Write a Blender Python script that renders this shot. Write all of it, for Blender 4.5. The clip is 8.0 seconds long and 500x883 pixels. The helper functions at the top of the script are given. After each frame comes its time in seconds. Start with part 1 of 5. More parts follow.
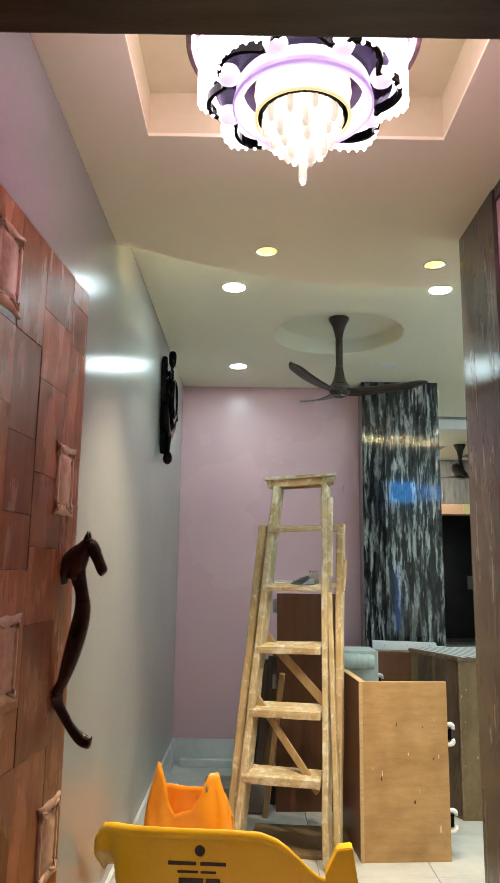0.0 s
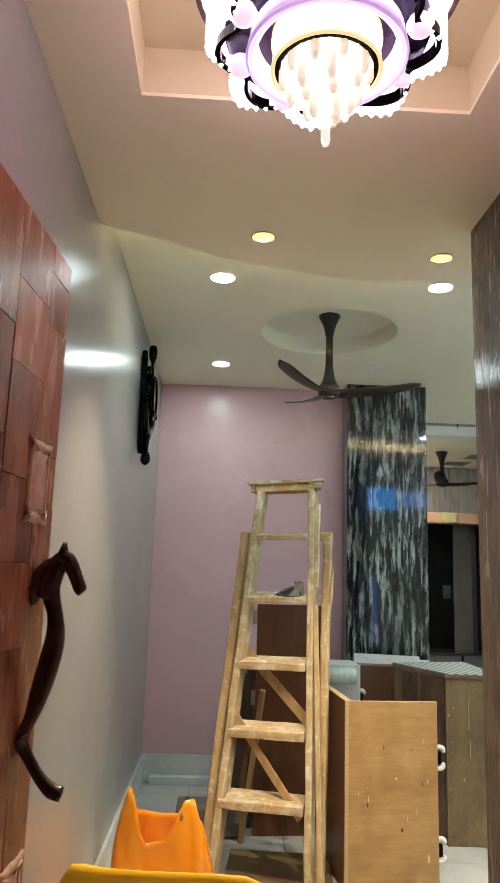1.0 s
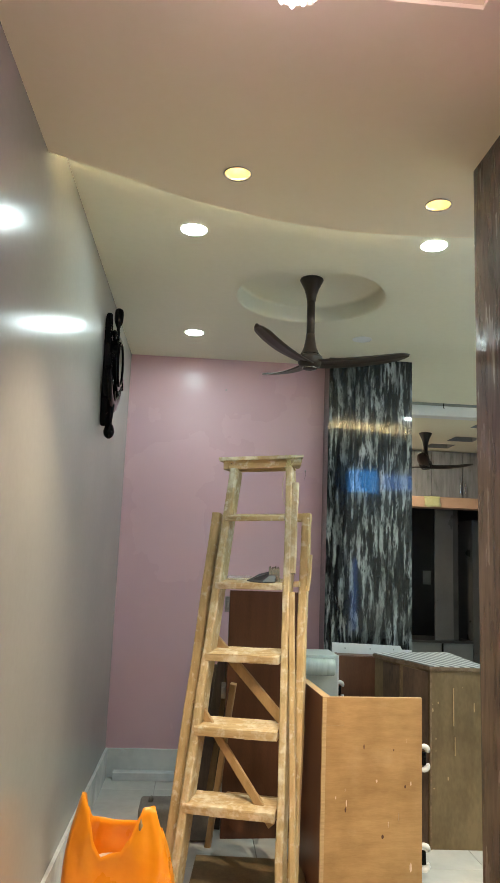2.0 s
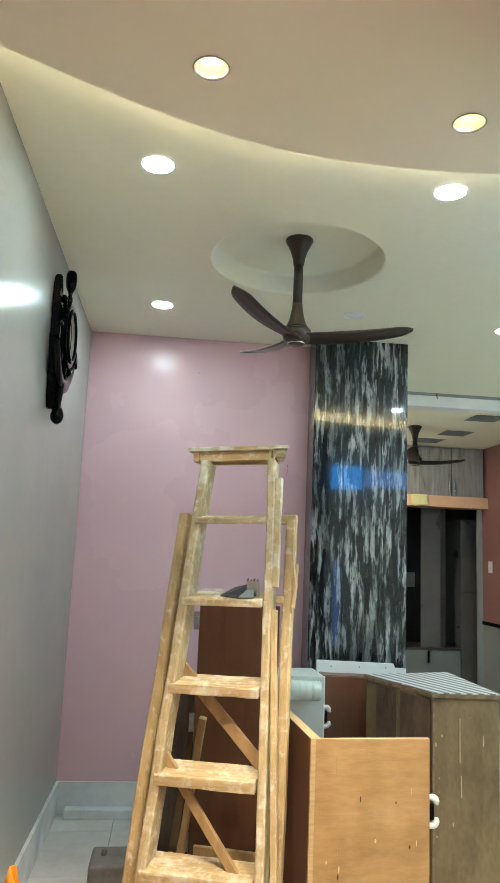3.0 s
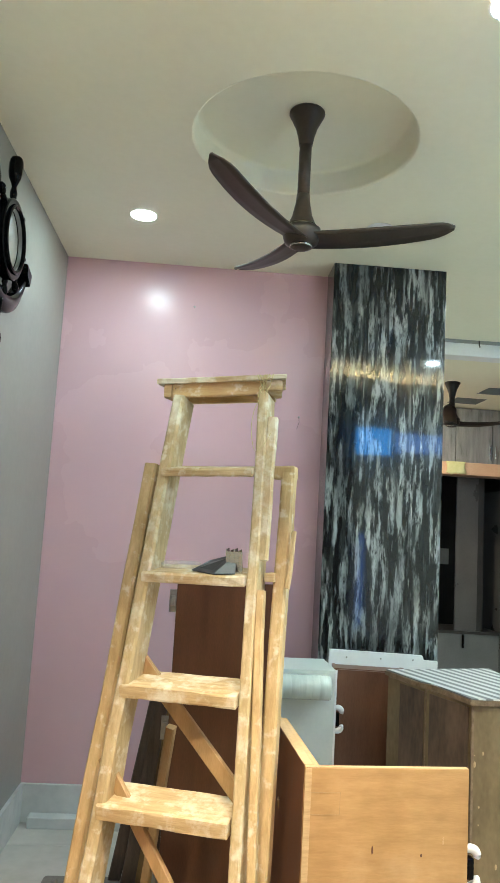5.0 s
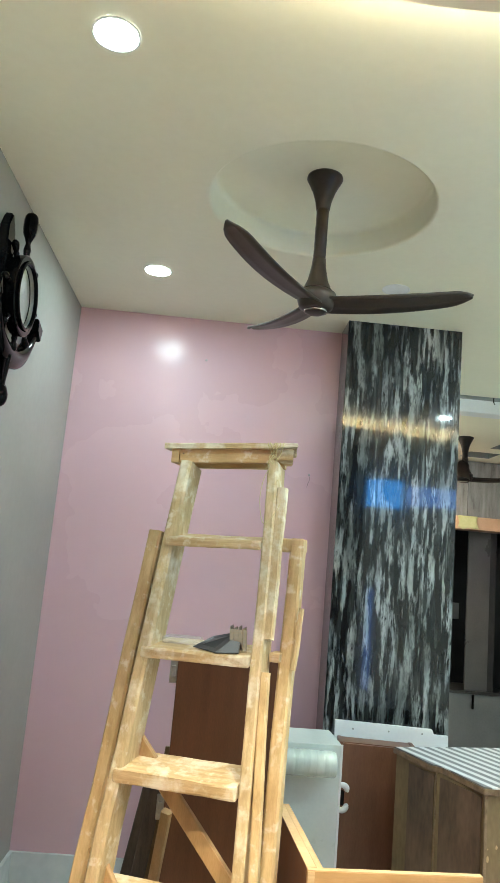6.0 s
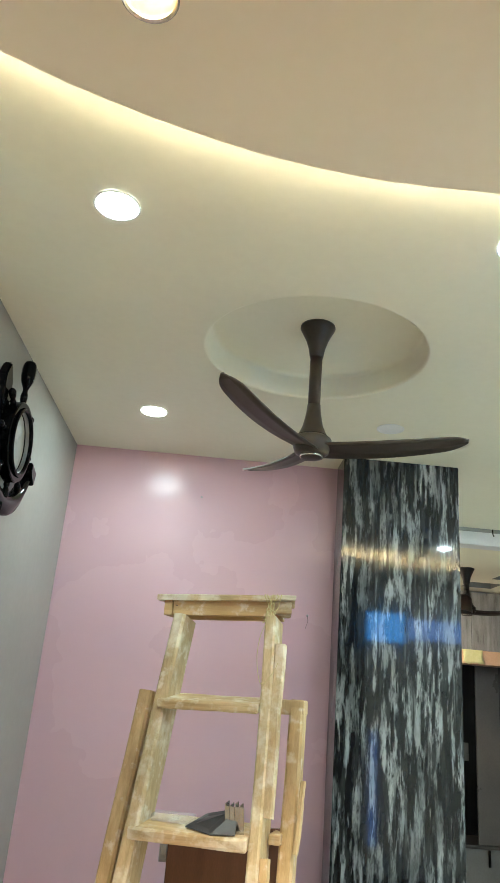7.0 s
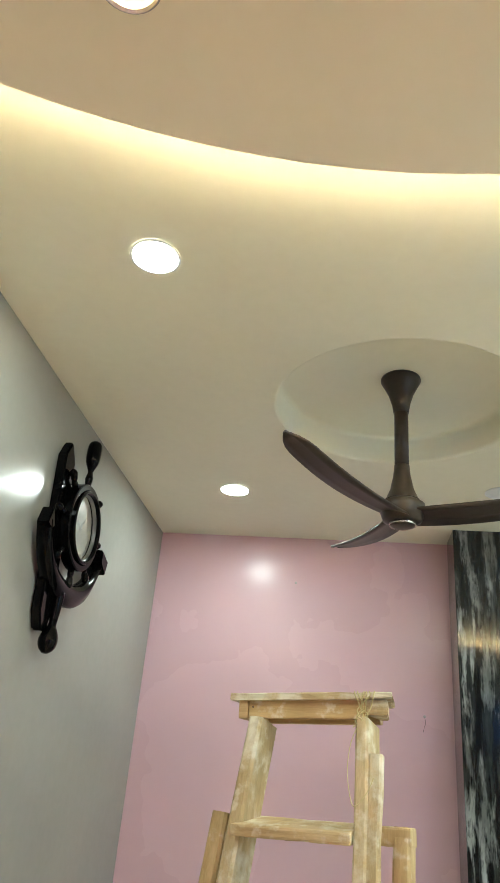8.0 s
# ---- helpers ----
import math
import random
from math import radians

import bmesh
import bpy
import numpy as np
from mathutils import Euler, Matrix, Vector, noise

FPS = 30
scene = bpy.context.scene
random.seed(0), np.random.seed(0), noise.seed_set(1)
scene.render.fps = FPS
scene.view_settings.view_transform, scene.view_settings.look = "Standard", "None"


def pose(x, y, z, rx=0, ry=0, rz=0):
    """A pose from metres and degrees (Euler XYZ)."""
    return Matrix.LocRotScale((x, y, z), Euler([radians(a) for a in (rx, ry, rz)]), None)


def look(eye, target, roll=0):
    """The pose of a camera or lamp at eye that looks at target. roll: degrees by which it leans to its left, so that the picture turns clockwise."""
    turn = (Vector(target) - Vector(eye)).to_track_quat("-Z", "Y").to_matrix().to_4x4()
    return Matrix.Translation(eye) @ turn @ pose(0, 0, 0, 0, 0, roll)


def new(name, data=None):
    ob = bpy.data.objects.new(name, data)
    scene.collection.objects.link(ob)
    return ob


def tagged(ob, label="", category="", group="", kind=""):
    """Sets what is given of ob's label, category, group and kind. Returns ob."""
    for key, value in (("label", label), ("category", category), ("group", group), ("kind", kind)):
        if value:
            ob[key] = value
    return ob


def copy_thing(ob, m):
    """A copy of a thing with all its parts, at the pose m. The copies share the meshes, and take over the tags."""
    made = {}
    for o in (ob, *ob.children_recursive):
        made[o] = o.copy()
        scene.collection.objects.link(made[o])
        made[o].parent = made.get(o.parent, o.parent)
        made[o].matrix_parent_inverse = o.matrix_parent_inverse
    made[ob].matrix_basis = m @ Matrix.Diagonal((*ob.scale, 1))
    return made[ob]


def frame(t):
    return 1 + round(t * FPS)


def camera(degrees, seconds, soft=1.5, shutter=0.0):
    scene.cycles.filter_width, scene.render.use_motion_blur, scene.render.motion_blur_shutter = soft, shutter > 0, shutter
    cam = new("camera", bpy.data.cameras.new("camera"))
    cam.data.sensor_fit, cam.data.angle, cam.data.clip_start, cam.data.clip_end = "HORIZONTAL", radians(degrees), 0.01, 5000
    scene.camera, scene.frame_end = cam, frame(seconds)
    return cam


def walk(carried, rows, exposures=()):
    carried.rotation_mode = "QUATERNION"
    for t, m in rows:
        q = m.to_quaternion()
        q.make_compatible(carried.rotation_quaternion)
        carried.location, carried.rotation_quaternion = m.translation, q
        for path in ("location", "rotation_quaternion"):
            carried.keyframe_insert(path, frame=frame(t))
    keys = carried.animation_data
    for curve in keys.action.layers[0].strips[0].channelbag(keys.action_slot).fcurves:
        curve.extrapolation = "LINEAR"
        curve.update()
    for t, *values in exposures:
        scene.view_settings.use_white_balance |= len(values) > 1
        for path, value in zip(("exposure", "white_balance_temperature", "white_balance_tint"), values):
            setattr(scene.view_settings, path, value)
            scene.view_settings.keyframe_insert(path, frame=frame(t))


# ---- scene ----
cam = camera(38.8, 8.0)
PATH = [
    (0, (0.062, 0.318, 1.453), (0.063, 2.287, 1.806), 0.8),
    (0.5, (0.046, 0.411, 1.467), (0.09, 2.384, 1.792), 0.6),
    (1, (-0.017, 0.57, 1.49), (0.066, 2.535, 1.852), 1.8),
    (1.2, (-0.032, 0.627, 1.49), (0.094, 2.584, 1.884), 2.0),
    (2.5, (0.084, 1.213, 1.493), (0.238, 3.186, 1.778), 2.4),
    (3, (0.089, 1.544, 1.551), (0.298, 3.509, 1.864), 2.4),
    (3.5, (0.186, 1.732, 1.544), (0.385, 3.697, 1.864), 2.3),
    (4, (0.238, 1.933, 1.53), (0.41, 3.898, 1.857), 2.1),
    (4.5, (0.301, 2.151, 1.531), (0.474, 4.12, 1.838), 2.6),
    (4.7, (0.338, 2.235, 1.508), (0.496, 4.215, 1.747), 2.8),
    (5.8, (0.347, 2.362, 1.61), (0.401, 4.339, 1.906), 4.7),
    (6, (0.341, 2.37, 1.636), (0.427, 4.339, 1.977), 5.0),
    (6.5, (0.335, 2.365, 1.677), (0.474, 4.31, 2.122), 5.7),
    (7, (0.332, 2.395, 1.742), (0.399, 4.28, 2.408), 4.8),
    (7.5, (0.426, 2.535, 1.774), (0.321, 4.348, 2.612), 3.9),
    (8, (0.47, 2.691, 1.784), (0.198, 4.467, 2.663), 5.3),
]
walk(cam, [(t, look(eye, target, roll)) for t, eye, target, roll in PATH],
     [(0.0, 0.13, 6550, 9), (1.0, 0.0, 6850, 13), (2.5, 0.22, 6800, 13), (3.0, 0.42, 6400, 10), (3.5, 0.50, 6400, 10), (6.2, 0.62, 6450, 10), (6.6, 0.60, 6500, 11), (7.0, 0.53, 6650, 12), (7.5, 0.58, 6850, 13), (8.0, 0.51, 7250, 16)])

# ---------------------------------------------------------------- world and light levels
world = bpy.data.worlds.new("world")
scene.world = world
world.use_nodes = True
world.node_tree.nodes["Background"].inputs["Color"].default_value = (0.02, 0.03, 0.05, 1)
world.node_tree.nodes["Background"].inputs["Strength"].default_value = 0.3

DOWN_LIGHT = 198.0      # cool recessed panels
SPOT_LIGHT = 165.0       # warm recessed spots
COVE_LIGHT = 108.0       # hidden warm strip
CRYSTAL_LIGHT = 4.2    # chandelier
ROOM2_FILL = 520.0
BLUE_LIGHT = 10.5

FZ = -0.08              # floor level
ZL = 2.86               # lower false ceiling
ZU = 3.01               # upper false ceiling
ZT = 2.95               # tray over the chandelier
YF = 6.32               # pink wall


# ---------------------------------------------------------------- materials
def node_mat(name):
    m = bpy.data.materials.new(name)
    m.use_nodes = True
    nt = m.node_tree
    return m, nt, nt.nodes["Principled BSDF"], nt.links


def surface(name, c1, c2, rough=0.5, scale=6.0, stretch=(1, 1, 1), bump=0.1, fine=60.0, metal=0.0,
            coat=0.0, lo=0.35, hi=0.65, rough_var=0.1, per_object=0.0, spec=0.5, bump_scale=None):
    """Two colours mixed by broad and fine noise, with relief and uneven gloss."""
    m, nt, p, ln = node_mat(name)
    tc = nt.nodes.new("ShaderNodeTexCoord")
    mp = nt.nodes.new("ShaderNodeMapping")
    mp.inputs["Scale"].default_value = stretch
    ln.new(tc.outputs["Object"], mp.inputs["Vector"])
    vec = mp.outputs["Vector"]
    if per_object:
        info = nt.nodes.new("ShaderNodeObjectInfo")
        add = nt.nodes.new("ShaderNodeVectorMath")
        add.operation = "ADD"
        sc = nt.nodes.new("ShaderNodeMath")
        sc.operation = "MULTIPLY"
        sc.inputs[1].default_value = 37.0
        ln.new(info.outputs["Random"], sc.inputs[0])
        ln.new(vec, add.inputs[0])
        ln.new(sc.outputs[0], add.inputs[1])
        vec = add.outputs[0]
    n1 = nt.nodes.new("ShaderNodeTexNoise")
    n1.inputs["Scale"].default_value, n1.inputs["Detail"].default_value = scale, 5
    n2 = nt.nodes.new("ShaderNodeTexNoise")
    n2.inputs["Scale"].default_value, n2.inputs["Detail"].default_value = fine, 3
    ln.new(vec, n1.inputs["Vector"])
    ln.new(vec, n2.inputs["Vector"])
    mx = nt.nodes.new("ShaderNodeMath")
    mx.operation = "MULTIPLY_ADD"
    mx.inputs[1].default_value = 0.3
    ln.new(n2.outputs["Fac"], mx.inputs[0])
    sc2 = nt.nodes.new("ShaderNodeMath")
    sc2.operation = "MULTIPLY"
    sc2.inputs[1].default_value = 0.7
    ln.new(n1.outputs["Fac"], sc2.inputs[0])
    ln.new(sc2.outputs[0], mx.inputs[2])
    ramp = nt.nodes.new("ShaderNodeValToRGB")
    ramp.color_ramp.elements[0].position, ramp.color_ramp.elements[0].color = lo, (*c1, 1)
    ramp.color_ramp.elements[1].position, ramp.color_ramp.elements[1].color = hi, (*c2, 1)
    ln.new(mx.outputs[0], ramp.inputs["Fac"])
    col = ramp.outputs["Color"]
    if per_object:
        hsv = nt.nodes.new("ShaderNodeHueSaturation")
        mr = nt.nodes.new("ShaderNodeMapRange")
        mr.inputs["To Min"].default_value, mr.inputs["To Max"].default_value = 1 - per_object, 1 + per_object
        ln.new(info.outputs["Random"], mr.inputs["Value"])
        ln.new(mr.outputs[0], hsv.inputs["Value"])
        ln.new(col, hsv.inputs["Color"])
        col = hsv.outputs["Color"]
    ln.new(col, p.inputs["Base Color"])
    rr = nt.nodes.new("ShaderNodeMapRange")
    rr.inputs["To Min"].default_value, rr.inputs["To Max"].default_value = max(0.02, rough - rough_var), min(1, rough + rough_var)
    ln.new(n1.outputs["Fac"], rr.inputs["Value"])
    ln.new(rr.outputs[0], p.inputs["Roughness"])
    p.inputs["Metallic"].default_value, p.inputs["Coat Weight"].default_value = metal, coat
    p.inputs["Specular IOR Level"].default_value = spec
    p.inputs["Coat Roughness"].default_value = 0.06
    if bump:
        b = nt.nodes.new("ShaderNodeBump")
        b.inputs["Strength"].default_value, b.inputs["Distance"].default_value = bump, 0.004
        src = mx.outputs[0]
        if bump_scale:
            n3 = nt.nodes.new("ShaderNodeTexNoise")
            n3.inputs["Scale"].default_value = bump_scale
            ln.new(vec, n3.inputs["Vector"])
            src = n3.outputs["Fac"]
        ln.new(src, b.inputs["Height"])
        ln.new(b.outputs["Normal"], p.inputs["Normal"])
    return m


def glow(name, color, strength):
    m, nt, p, ln = node_mat(name)
    p.inputs["Base Color"].default_value = (0.8, 0.8, 0.8, 1)
    p.inputs["Emission Color"].default_value = (*color, 1)
    p.inputs["Emission Strength"].default_value = strength
    return m


def splashed_wood(name, c1, c2, splash, amount=0.58, scale=9.0, grain=(14, 14, 1.2), soft=0.1, specks=0.5):
    """Raw sawn timber with grain along one axis, smeared with old paint."""
    m = surface(name, c1, c2, rough=0.65, scale=5, stretch=grain, bump=0.35, fine=24)
    nt, ln = m.node_tree, m.node_tree.links
    p = nt.nodes["Principled BSDF"]
    tc = nt.nodes["Texture Coordinate"]
    n = nt.nodes.new("ShaderNodeTexNoise")
    n.inputs["Scale"].default_value, n.inputs["Detail"].default_value = scale, 7
    n.inputs["Roughness"].default_value = 0.62
    ln.new(tc.outputs["Object"], n.inputs["Vector"])
    r = nt.nodes.new("ShaderNodeValToRGB")
    r.color_ramp.elements[0].position, r.color_ramp.elements[1].position = amount, amount + soft
    ln.new(n.outputs["Fac"], r.inputs["Fac"])
    mix = nt.nodes.new("ShaderNodeMix")
    mix.data_type = "RGBA"
    old = p.inputs["Base Color"].links[0].from_socket
    ln.new(r.outputs["Color"], mix.inputs["Factor"])
    ln.new(old, mix.inputs["A"])
    mix.inputs["B"].default_value = (*splash, 1)
    # grime, and small specks of pale paint
    col = mix.outputs["Result"]
    for size, detail, lo, hi, tone, mode in ((5.0, 6, 0.42, 0.72, (0.76, 0.71, 0.62, 1), "MULTIPLY"), (26.0, 4, 0.58, 0.70, (0.76, 0.72, 0.58, 1), "MIX")):
        n = nt.nodes.new("ShaderNodeTexNoise")
        n.inputs["Scale"].default_value, n.inputs["Detail"].default_value = size, detail
        ln.new(tc.outputs["Object"], n.inputs["Vector"])
        k = nt.nodes.new("ShaderNodeMapRange")
        k.inputs["From Min"].default_value, k.inputs["From Max"].default_value = lo, hi
        k.inputs["To Max"].default_value = specks if mode == "MIX" else 1.0
        ln.new(n.outputs["Fac"], k.inputs["Value"])
        x = nt.nodes.new("ShaderNodeMix")
        x.data_type, x.blend_type = "RGBA", mode
        ln.new(k.outputs[0], x.inputs["Factor"])
        ln.new(col, x.inputs["A"])
        x.inputs["B"].default_value = tone
        col = x.outputs["Result"]
    ln.new(col, p.inputs["Base Color"])
    return m


# white wall given a grey base colour, in place of dimmer light on it
M_WHITE = surface("dimmed_white_enamel", (0.280, 0.278, 0.253), (0.304, 0.301, 0.275), rough=0.215, scale=1.5, bump=0.008, fine=30, rough_var=0.03, spec=0.17, bump_scale=4)
# brighter white for walls out of view, added to bounce light into the room
M_WHITE2 = surface("bright_bounce_wall", (0.78, 0.78, 0.74), (0.84, 0.84, 0.80), rough=0.5, scale=1.5, bump=0.03, fine=30)
M_PINK = surface("pink_enamel_wall", (0.600, 0.396, 0.436), (0.622, 0.410, 0.448), rough=0.27, scale=1.2, bump=0.04, fine=90, rough_var=0.04, bump_scale=5, spec=0.33, lo=0.2, hi=0.8)
M_CEIL_L = surface("peach_ceiling_paint", (0.87, 0.79, 0.59), (0.90, 0.82, 0.64), rough=0.45, scale=1.2, bump=0.03, fine=30)
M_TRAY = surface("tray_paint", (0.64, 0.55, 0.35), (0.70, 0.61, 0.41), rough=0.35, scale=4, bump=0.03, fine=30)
M_CEIL = surface("ivory_ceiling_paint", (0.78, 0.76, 0.60), (0.83, 0.81, 0.65), rough=0.5, scale=1.2, bump=0.03, fine=30)
M_FLOOR = surface("cream_floor_tile", (0.50, 0.495, 0.46), (0.61, 0.60, 0.56), rough=0.15, scale=4, bump=0.01, fine=20, per_object=0.04)
M_GROUT = surface("grout", (0.3, 0.3, 0.28), (0.4, 0.4, 0.37), rough=0.8, scale=10)
M_SKIRT = surface("skirting_marble", (0.50, 0.53, 0.53), (0.64, 0.66, 0.65), rough=0.2, scale=5, bump=0.02, fine=25)
M_FRAME = surface("dark_wood_frame", (0.035, 0.025, 0.02), (0.09, 0.065, 0.05), rough=0.35, scale=4, stretch=(1, 8, 8), bump=0.15)
M_LAM = surface("brown_wood_laminate", (0.045, 0.034, 0.029), (0.128, 0.094, 0.078), rough=0.25, scale=5, stretch=(5, 5, 0.6), bump=0.03, fine=18, lo=0.34, hi=0.68)
M_MAROON = surface("maroon_wall_paint", (0.22, 0.10, 0.09), (0.27, 0.13, 0.12), rough=0.4, scale=2)
M_GREY = surface("grey_paint_and_opening_shade", (0.22, 0.23, 0.22), (0.28, 0.29, 0.28), rough=0.4, scale=2)
M_KBASE = surface("slate_grey_laminate", (0.13, 0.14, 0.14), (0.18, 0.19, 0.19), rough=0.35, scale=3)
M_DARK = surface("dark_laminate_and_kitchen_shade", (0.02, 0.02, 0.02), (0.04, 0.038, 0.036), rough=0.35, scale=4)
M_CHAR = surface("grey_shutter", (0.08, 0.08, 0.078), (0.12, 0.115, 0.11), rough=0.3, scale=3)
M_LOFT = surface("grey_wood_laminate", (0.17, 0.17, 0.17), (0.34, 0.34, 0.34), rough=0.3, scale=4, stretch=(6, 6, 0.8), bump=0.03)
M_LEDGE = surface("peach_ledge", (0.62, 0.38, 0.24), (0.72, 0.47, 0.31), rough=0.25, scale=3)
M_BEAMW = surface("white_trim", (0.72, 0.74, 0.76), (0.8, 0.82, 0.83), rough=0.35, scale=3)
M_BLACK = surface("black_gloss_plastic", (0.0015, 0.0015, 0.0015), (0.003, 0.003, 0.003), rough=0.09, scale=8, bump=0.01, rough_var=0.03, spec=0.3)
M_BLACK.node_tree.nodes["Principled BSDF"].inputs["IOR"].default_value = 1.25
M_FAN = surface("bronze_brown_fan", (0.028, 0.020, 0.014), (0.048, 0.035, 0.025), rough=0.40, scale=5, stretch=(1, 1, 1), bump=0.05, metal=0.1, spec=0.35)
# fan brown darkened to near black, in place of the second fan's backlighting
M_FAN2 = surface("backlit_dark_fan", (0.006, 0.005, 0.005), (0.012, 0.010, 0.009), rough=0.4, scale=5, bump=0.05, spec=0.25)
M_SHUT = surface("dark_brown_veneer", (0.075, 0.026, 0.010), (0.13, 0.048, 0.020), rough=0.4, scale=3, stretch=(5, 5, 0.8), bump=0.06)
M_MIRROR = surface("dark_mirror", (0.05, 0.04, 0.07), (0.09, 0.075, 0.12), rough=0.12, scale=8, bump=0.0, metal=0.8)
M_WELL = surface("dark_violet_acrylic", (0.035, 0.008, 0.06), (0.06, 0.018, 0.10), rough=0.25, scale=8)
M_STEEL = surface("brushed_steel", (0.5, 0.5, 0.48), (0.66, 0.66, 0.64), rough=0.25, scale=10, metal=1.0)
M_DULL = surface("dull_metal", (0.30, 0.30, 0.29), (0.42, 0.42, 0.4), rough=0.4, scale=14, metal=0.9)
M_PLY = splashed_wood("raw_plywood_stained", (0.42, 0.245, 0.096), (0.52, 0.32, 0.138), (0.57, 0.40, 0.215), 0.56, 4.0, (1.4, 3, 7), soft=0.3, specks=0.0)
M_PLYEDGE = surface("plywood_edge", (0.45, 0.30, 0.15), (0.62, 0.44, 0.24), rough=0.6, scale=7, stretch=(1, 1, 12), bump=0.2)
M_BROWN = surface("red_brown_veneer", (0.115, 0.047, 0.024), (0.18, 0.080, 0.044), rough=0.4, scale=3, stretch=(5, 5, 0.8), bump=0.06)
M_DKBROWN = surface("dusty_brown_board", (0.13, 0.083, 0.035), (0.245, 0.170, 0.082), rough=0.55, scale=3.0, stretch=(2.2, 2.2, 0.9), bump=0.12, fine=30)
# darker, more mottled brown for the counter's slanting side
M_CNTSIDE = surface("darker_brown_side_board", (0.060, 0.034, 0.020), (0.175, 0.105, 0.062), rough=0.5, scale=5, stretch=(2.2, 2.2, 0.8), bump=0.15, fine=26)
M_CNTEDGE = surface("worn_brown_edge", (0.14, 0.085, 0.042), (0.30, 0.205, 0.12), rough=0.6, scale=9, stretch=(3, 3, 3), bump=0.2)
M_DKBOARD = surface("dark_plank", (0.04, 0.03, 0.025), (0.10, 0.075, 0.06), rough=0.55, scale=4, stretch=(9, 9, 1), bump=0.15)
M_OFFW = surface("offwhite_laminate", (0.60, 0.66, 0.62), (0.68, 0.73, 0.69), rough=0.3, scale=3, bump=0.03)
M_ROLL = surface("milky_film", (0.50, 0.58, 0.52), (0.62, 0.69, 0.63), rough=0.16, scale=9, stretch=(6, 1, 1), bump=0.2, fine=40)
M_WBOARD = surface("white_board", (0.74, 0.76, 0.76), (0.82, 0.83, 0.82), rough=0.3, scale=6, bump=0.03)
M_LADDER = splashed_wood("ladder_timber", (0.43, 0.33, 0.17), (0.62, 0.49, 0.29), (0.70, 0.65, 0.49), 0.49, 13.0, soft=0.18)
M_LADDER2 = splashed_wood("ladder_new_timber", (0.48, 0.345, 0.165), (0.64, 0.485, 0.265), (0.72, 0.63, 0.45), 0.60, 13.0)
M_STEP = splashed_wood("ladder_step_timber", (0.42, 0.295, 0.14), (0.62, 0.47, 0.265), (0.70, 0.65, 0.50), 0.47, 12.0, (1.2, 14, 14), soft=0.16)
M_APRON = splashed_wood("ladder_top_timber", (0.48, 0.32, 0.14), (0.64, 0.46, 0.23), (0.72, 0.63, 0.45), 0.62, 13.0, (1.2, 14, 14))
M_BRACE = surface("brace_timber", (0.32, 0.20, 0.085), (0.45, 0.30, 0.145), rough=0.6, scale=5, stretch=(6, 6, 1), bump=0.2)
M_BAG = surface("orange_plastic_film", (0.90, 0.27, 0.008), (0.98, 0.36, 0.02), rough=0.3, scale=6, bump=0.5, fine=14, bump_scale=22)
M_BAGIN = surface("paper_content", (0.6, 0.42, 0.3), (0.75, 0.6, 0.45), rough=0.7, scale=20, bump=0.4)
M_TUB = surface("yellow_plastic", (0.80, 0.43, 0.008), (0.88, 0.52, 0.015), rough=0.35, scale=4, bump=0.08)
M_PRINT = surface("dark_print", (0.03, 0.02, 0.015), (0.06, 0.04, 0.03), rough=0.5, scale=20)
M_BRONZE = surface("antique_bronze", (0.026, 0.018, 0.013), (0.095, 0.062, 0.042), rough=0.3, scale=18, metal=0.6, bump=0.1)
M_DOORW = surface("sheesham_panel", (0.22, 0.072, 0.030), (0.45, 0.18, 0.08), rough=0.26, scale=3, stretch=(5, 5, 1.2), bump=0.04, fine=22, per_object=0.36)
M_CARVE = surface("carved_pale_wood", (0.46, 0.26, 0.15), (0.68, 0.45, 0.28), rough=0.5, scale=26, bump=0.35, fine=70)
M_STRING = surface("jute_string", (0.42, 0.36, 0.16), (0.55, 0.48, 0.25), rough=0.8, scale=40)
M_CLOTH = surface("dark_slate_plastic", (0.022, 0.024, 0.027), (0.045, 0.047, 0.05), rough=0.35, scale=10)
M_CUSH = surface("grey_fabric", (0.13, 0.12, 0.11), (0.2, 0.185, 0.17), rough=0.85, scale=12, bump=0.3)
M_YCLOTH = surface("pale_yellow_cloth", (0.58, 0.57, 0.26), (0.68, 0.66, 0.36), rough=0.6, scale=12)
M_DIAL = surface("silver_dial", (0.30, 0.29, 0.26), (0.36, 0.35, 0.31), rough=0.35, scale=3, bump=0.0)
M_REFL = surface("gold_reflector", (0.62, 0.46, 0.16), (0.72, 0.56, 0.24), rough=0.5, scale=20)
M_FILM, _nt, _p, _ln = node_mat("clear_film")
_p.inputs["Alpha"].default_value, _p.inputs["Roughness"].default_value = 0.22, 0.15
_p.inputs["Base Color"].default_value = (0.75, 0.76, 0.76, 1)
M_COVE = glow("cove_strip_glow", (1.0, 0.92, 0.70), COVE_LIGHT)
M_DOWN = glow("downlight_glow", (0.74, 0.97, 1.0), DOWN_LIGHT)
M_SPOTG = glow("spot_glow", (1.0, 0.87, 0.62), 14.0)
M_CRYS = glow("lit_crystal", (1.0, 0.83, 0.96), CRYSTAL_LIGHT)
M_HALO = glow("violet_fill_glow", (1.0, 0.34, 0.80), 160.0)
M_LAV = glow("lit_lavender_crystal", (0.93, 0.80, 1.0), 0.72)
M_CRYSW = glow("lit_warm_crystal", (1.0, 0.86, 0.66), 0.85)
M_DROP = glow("lit_crystal_drop", (1.0, 0.88, 0.68), 0.55)
M_CRYSV = glow("lit_violet_acrylic", (0.52, 0.24, 1.0), 0.50)
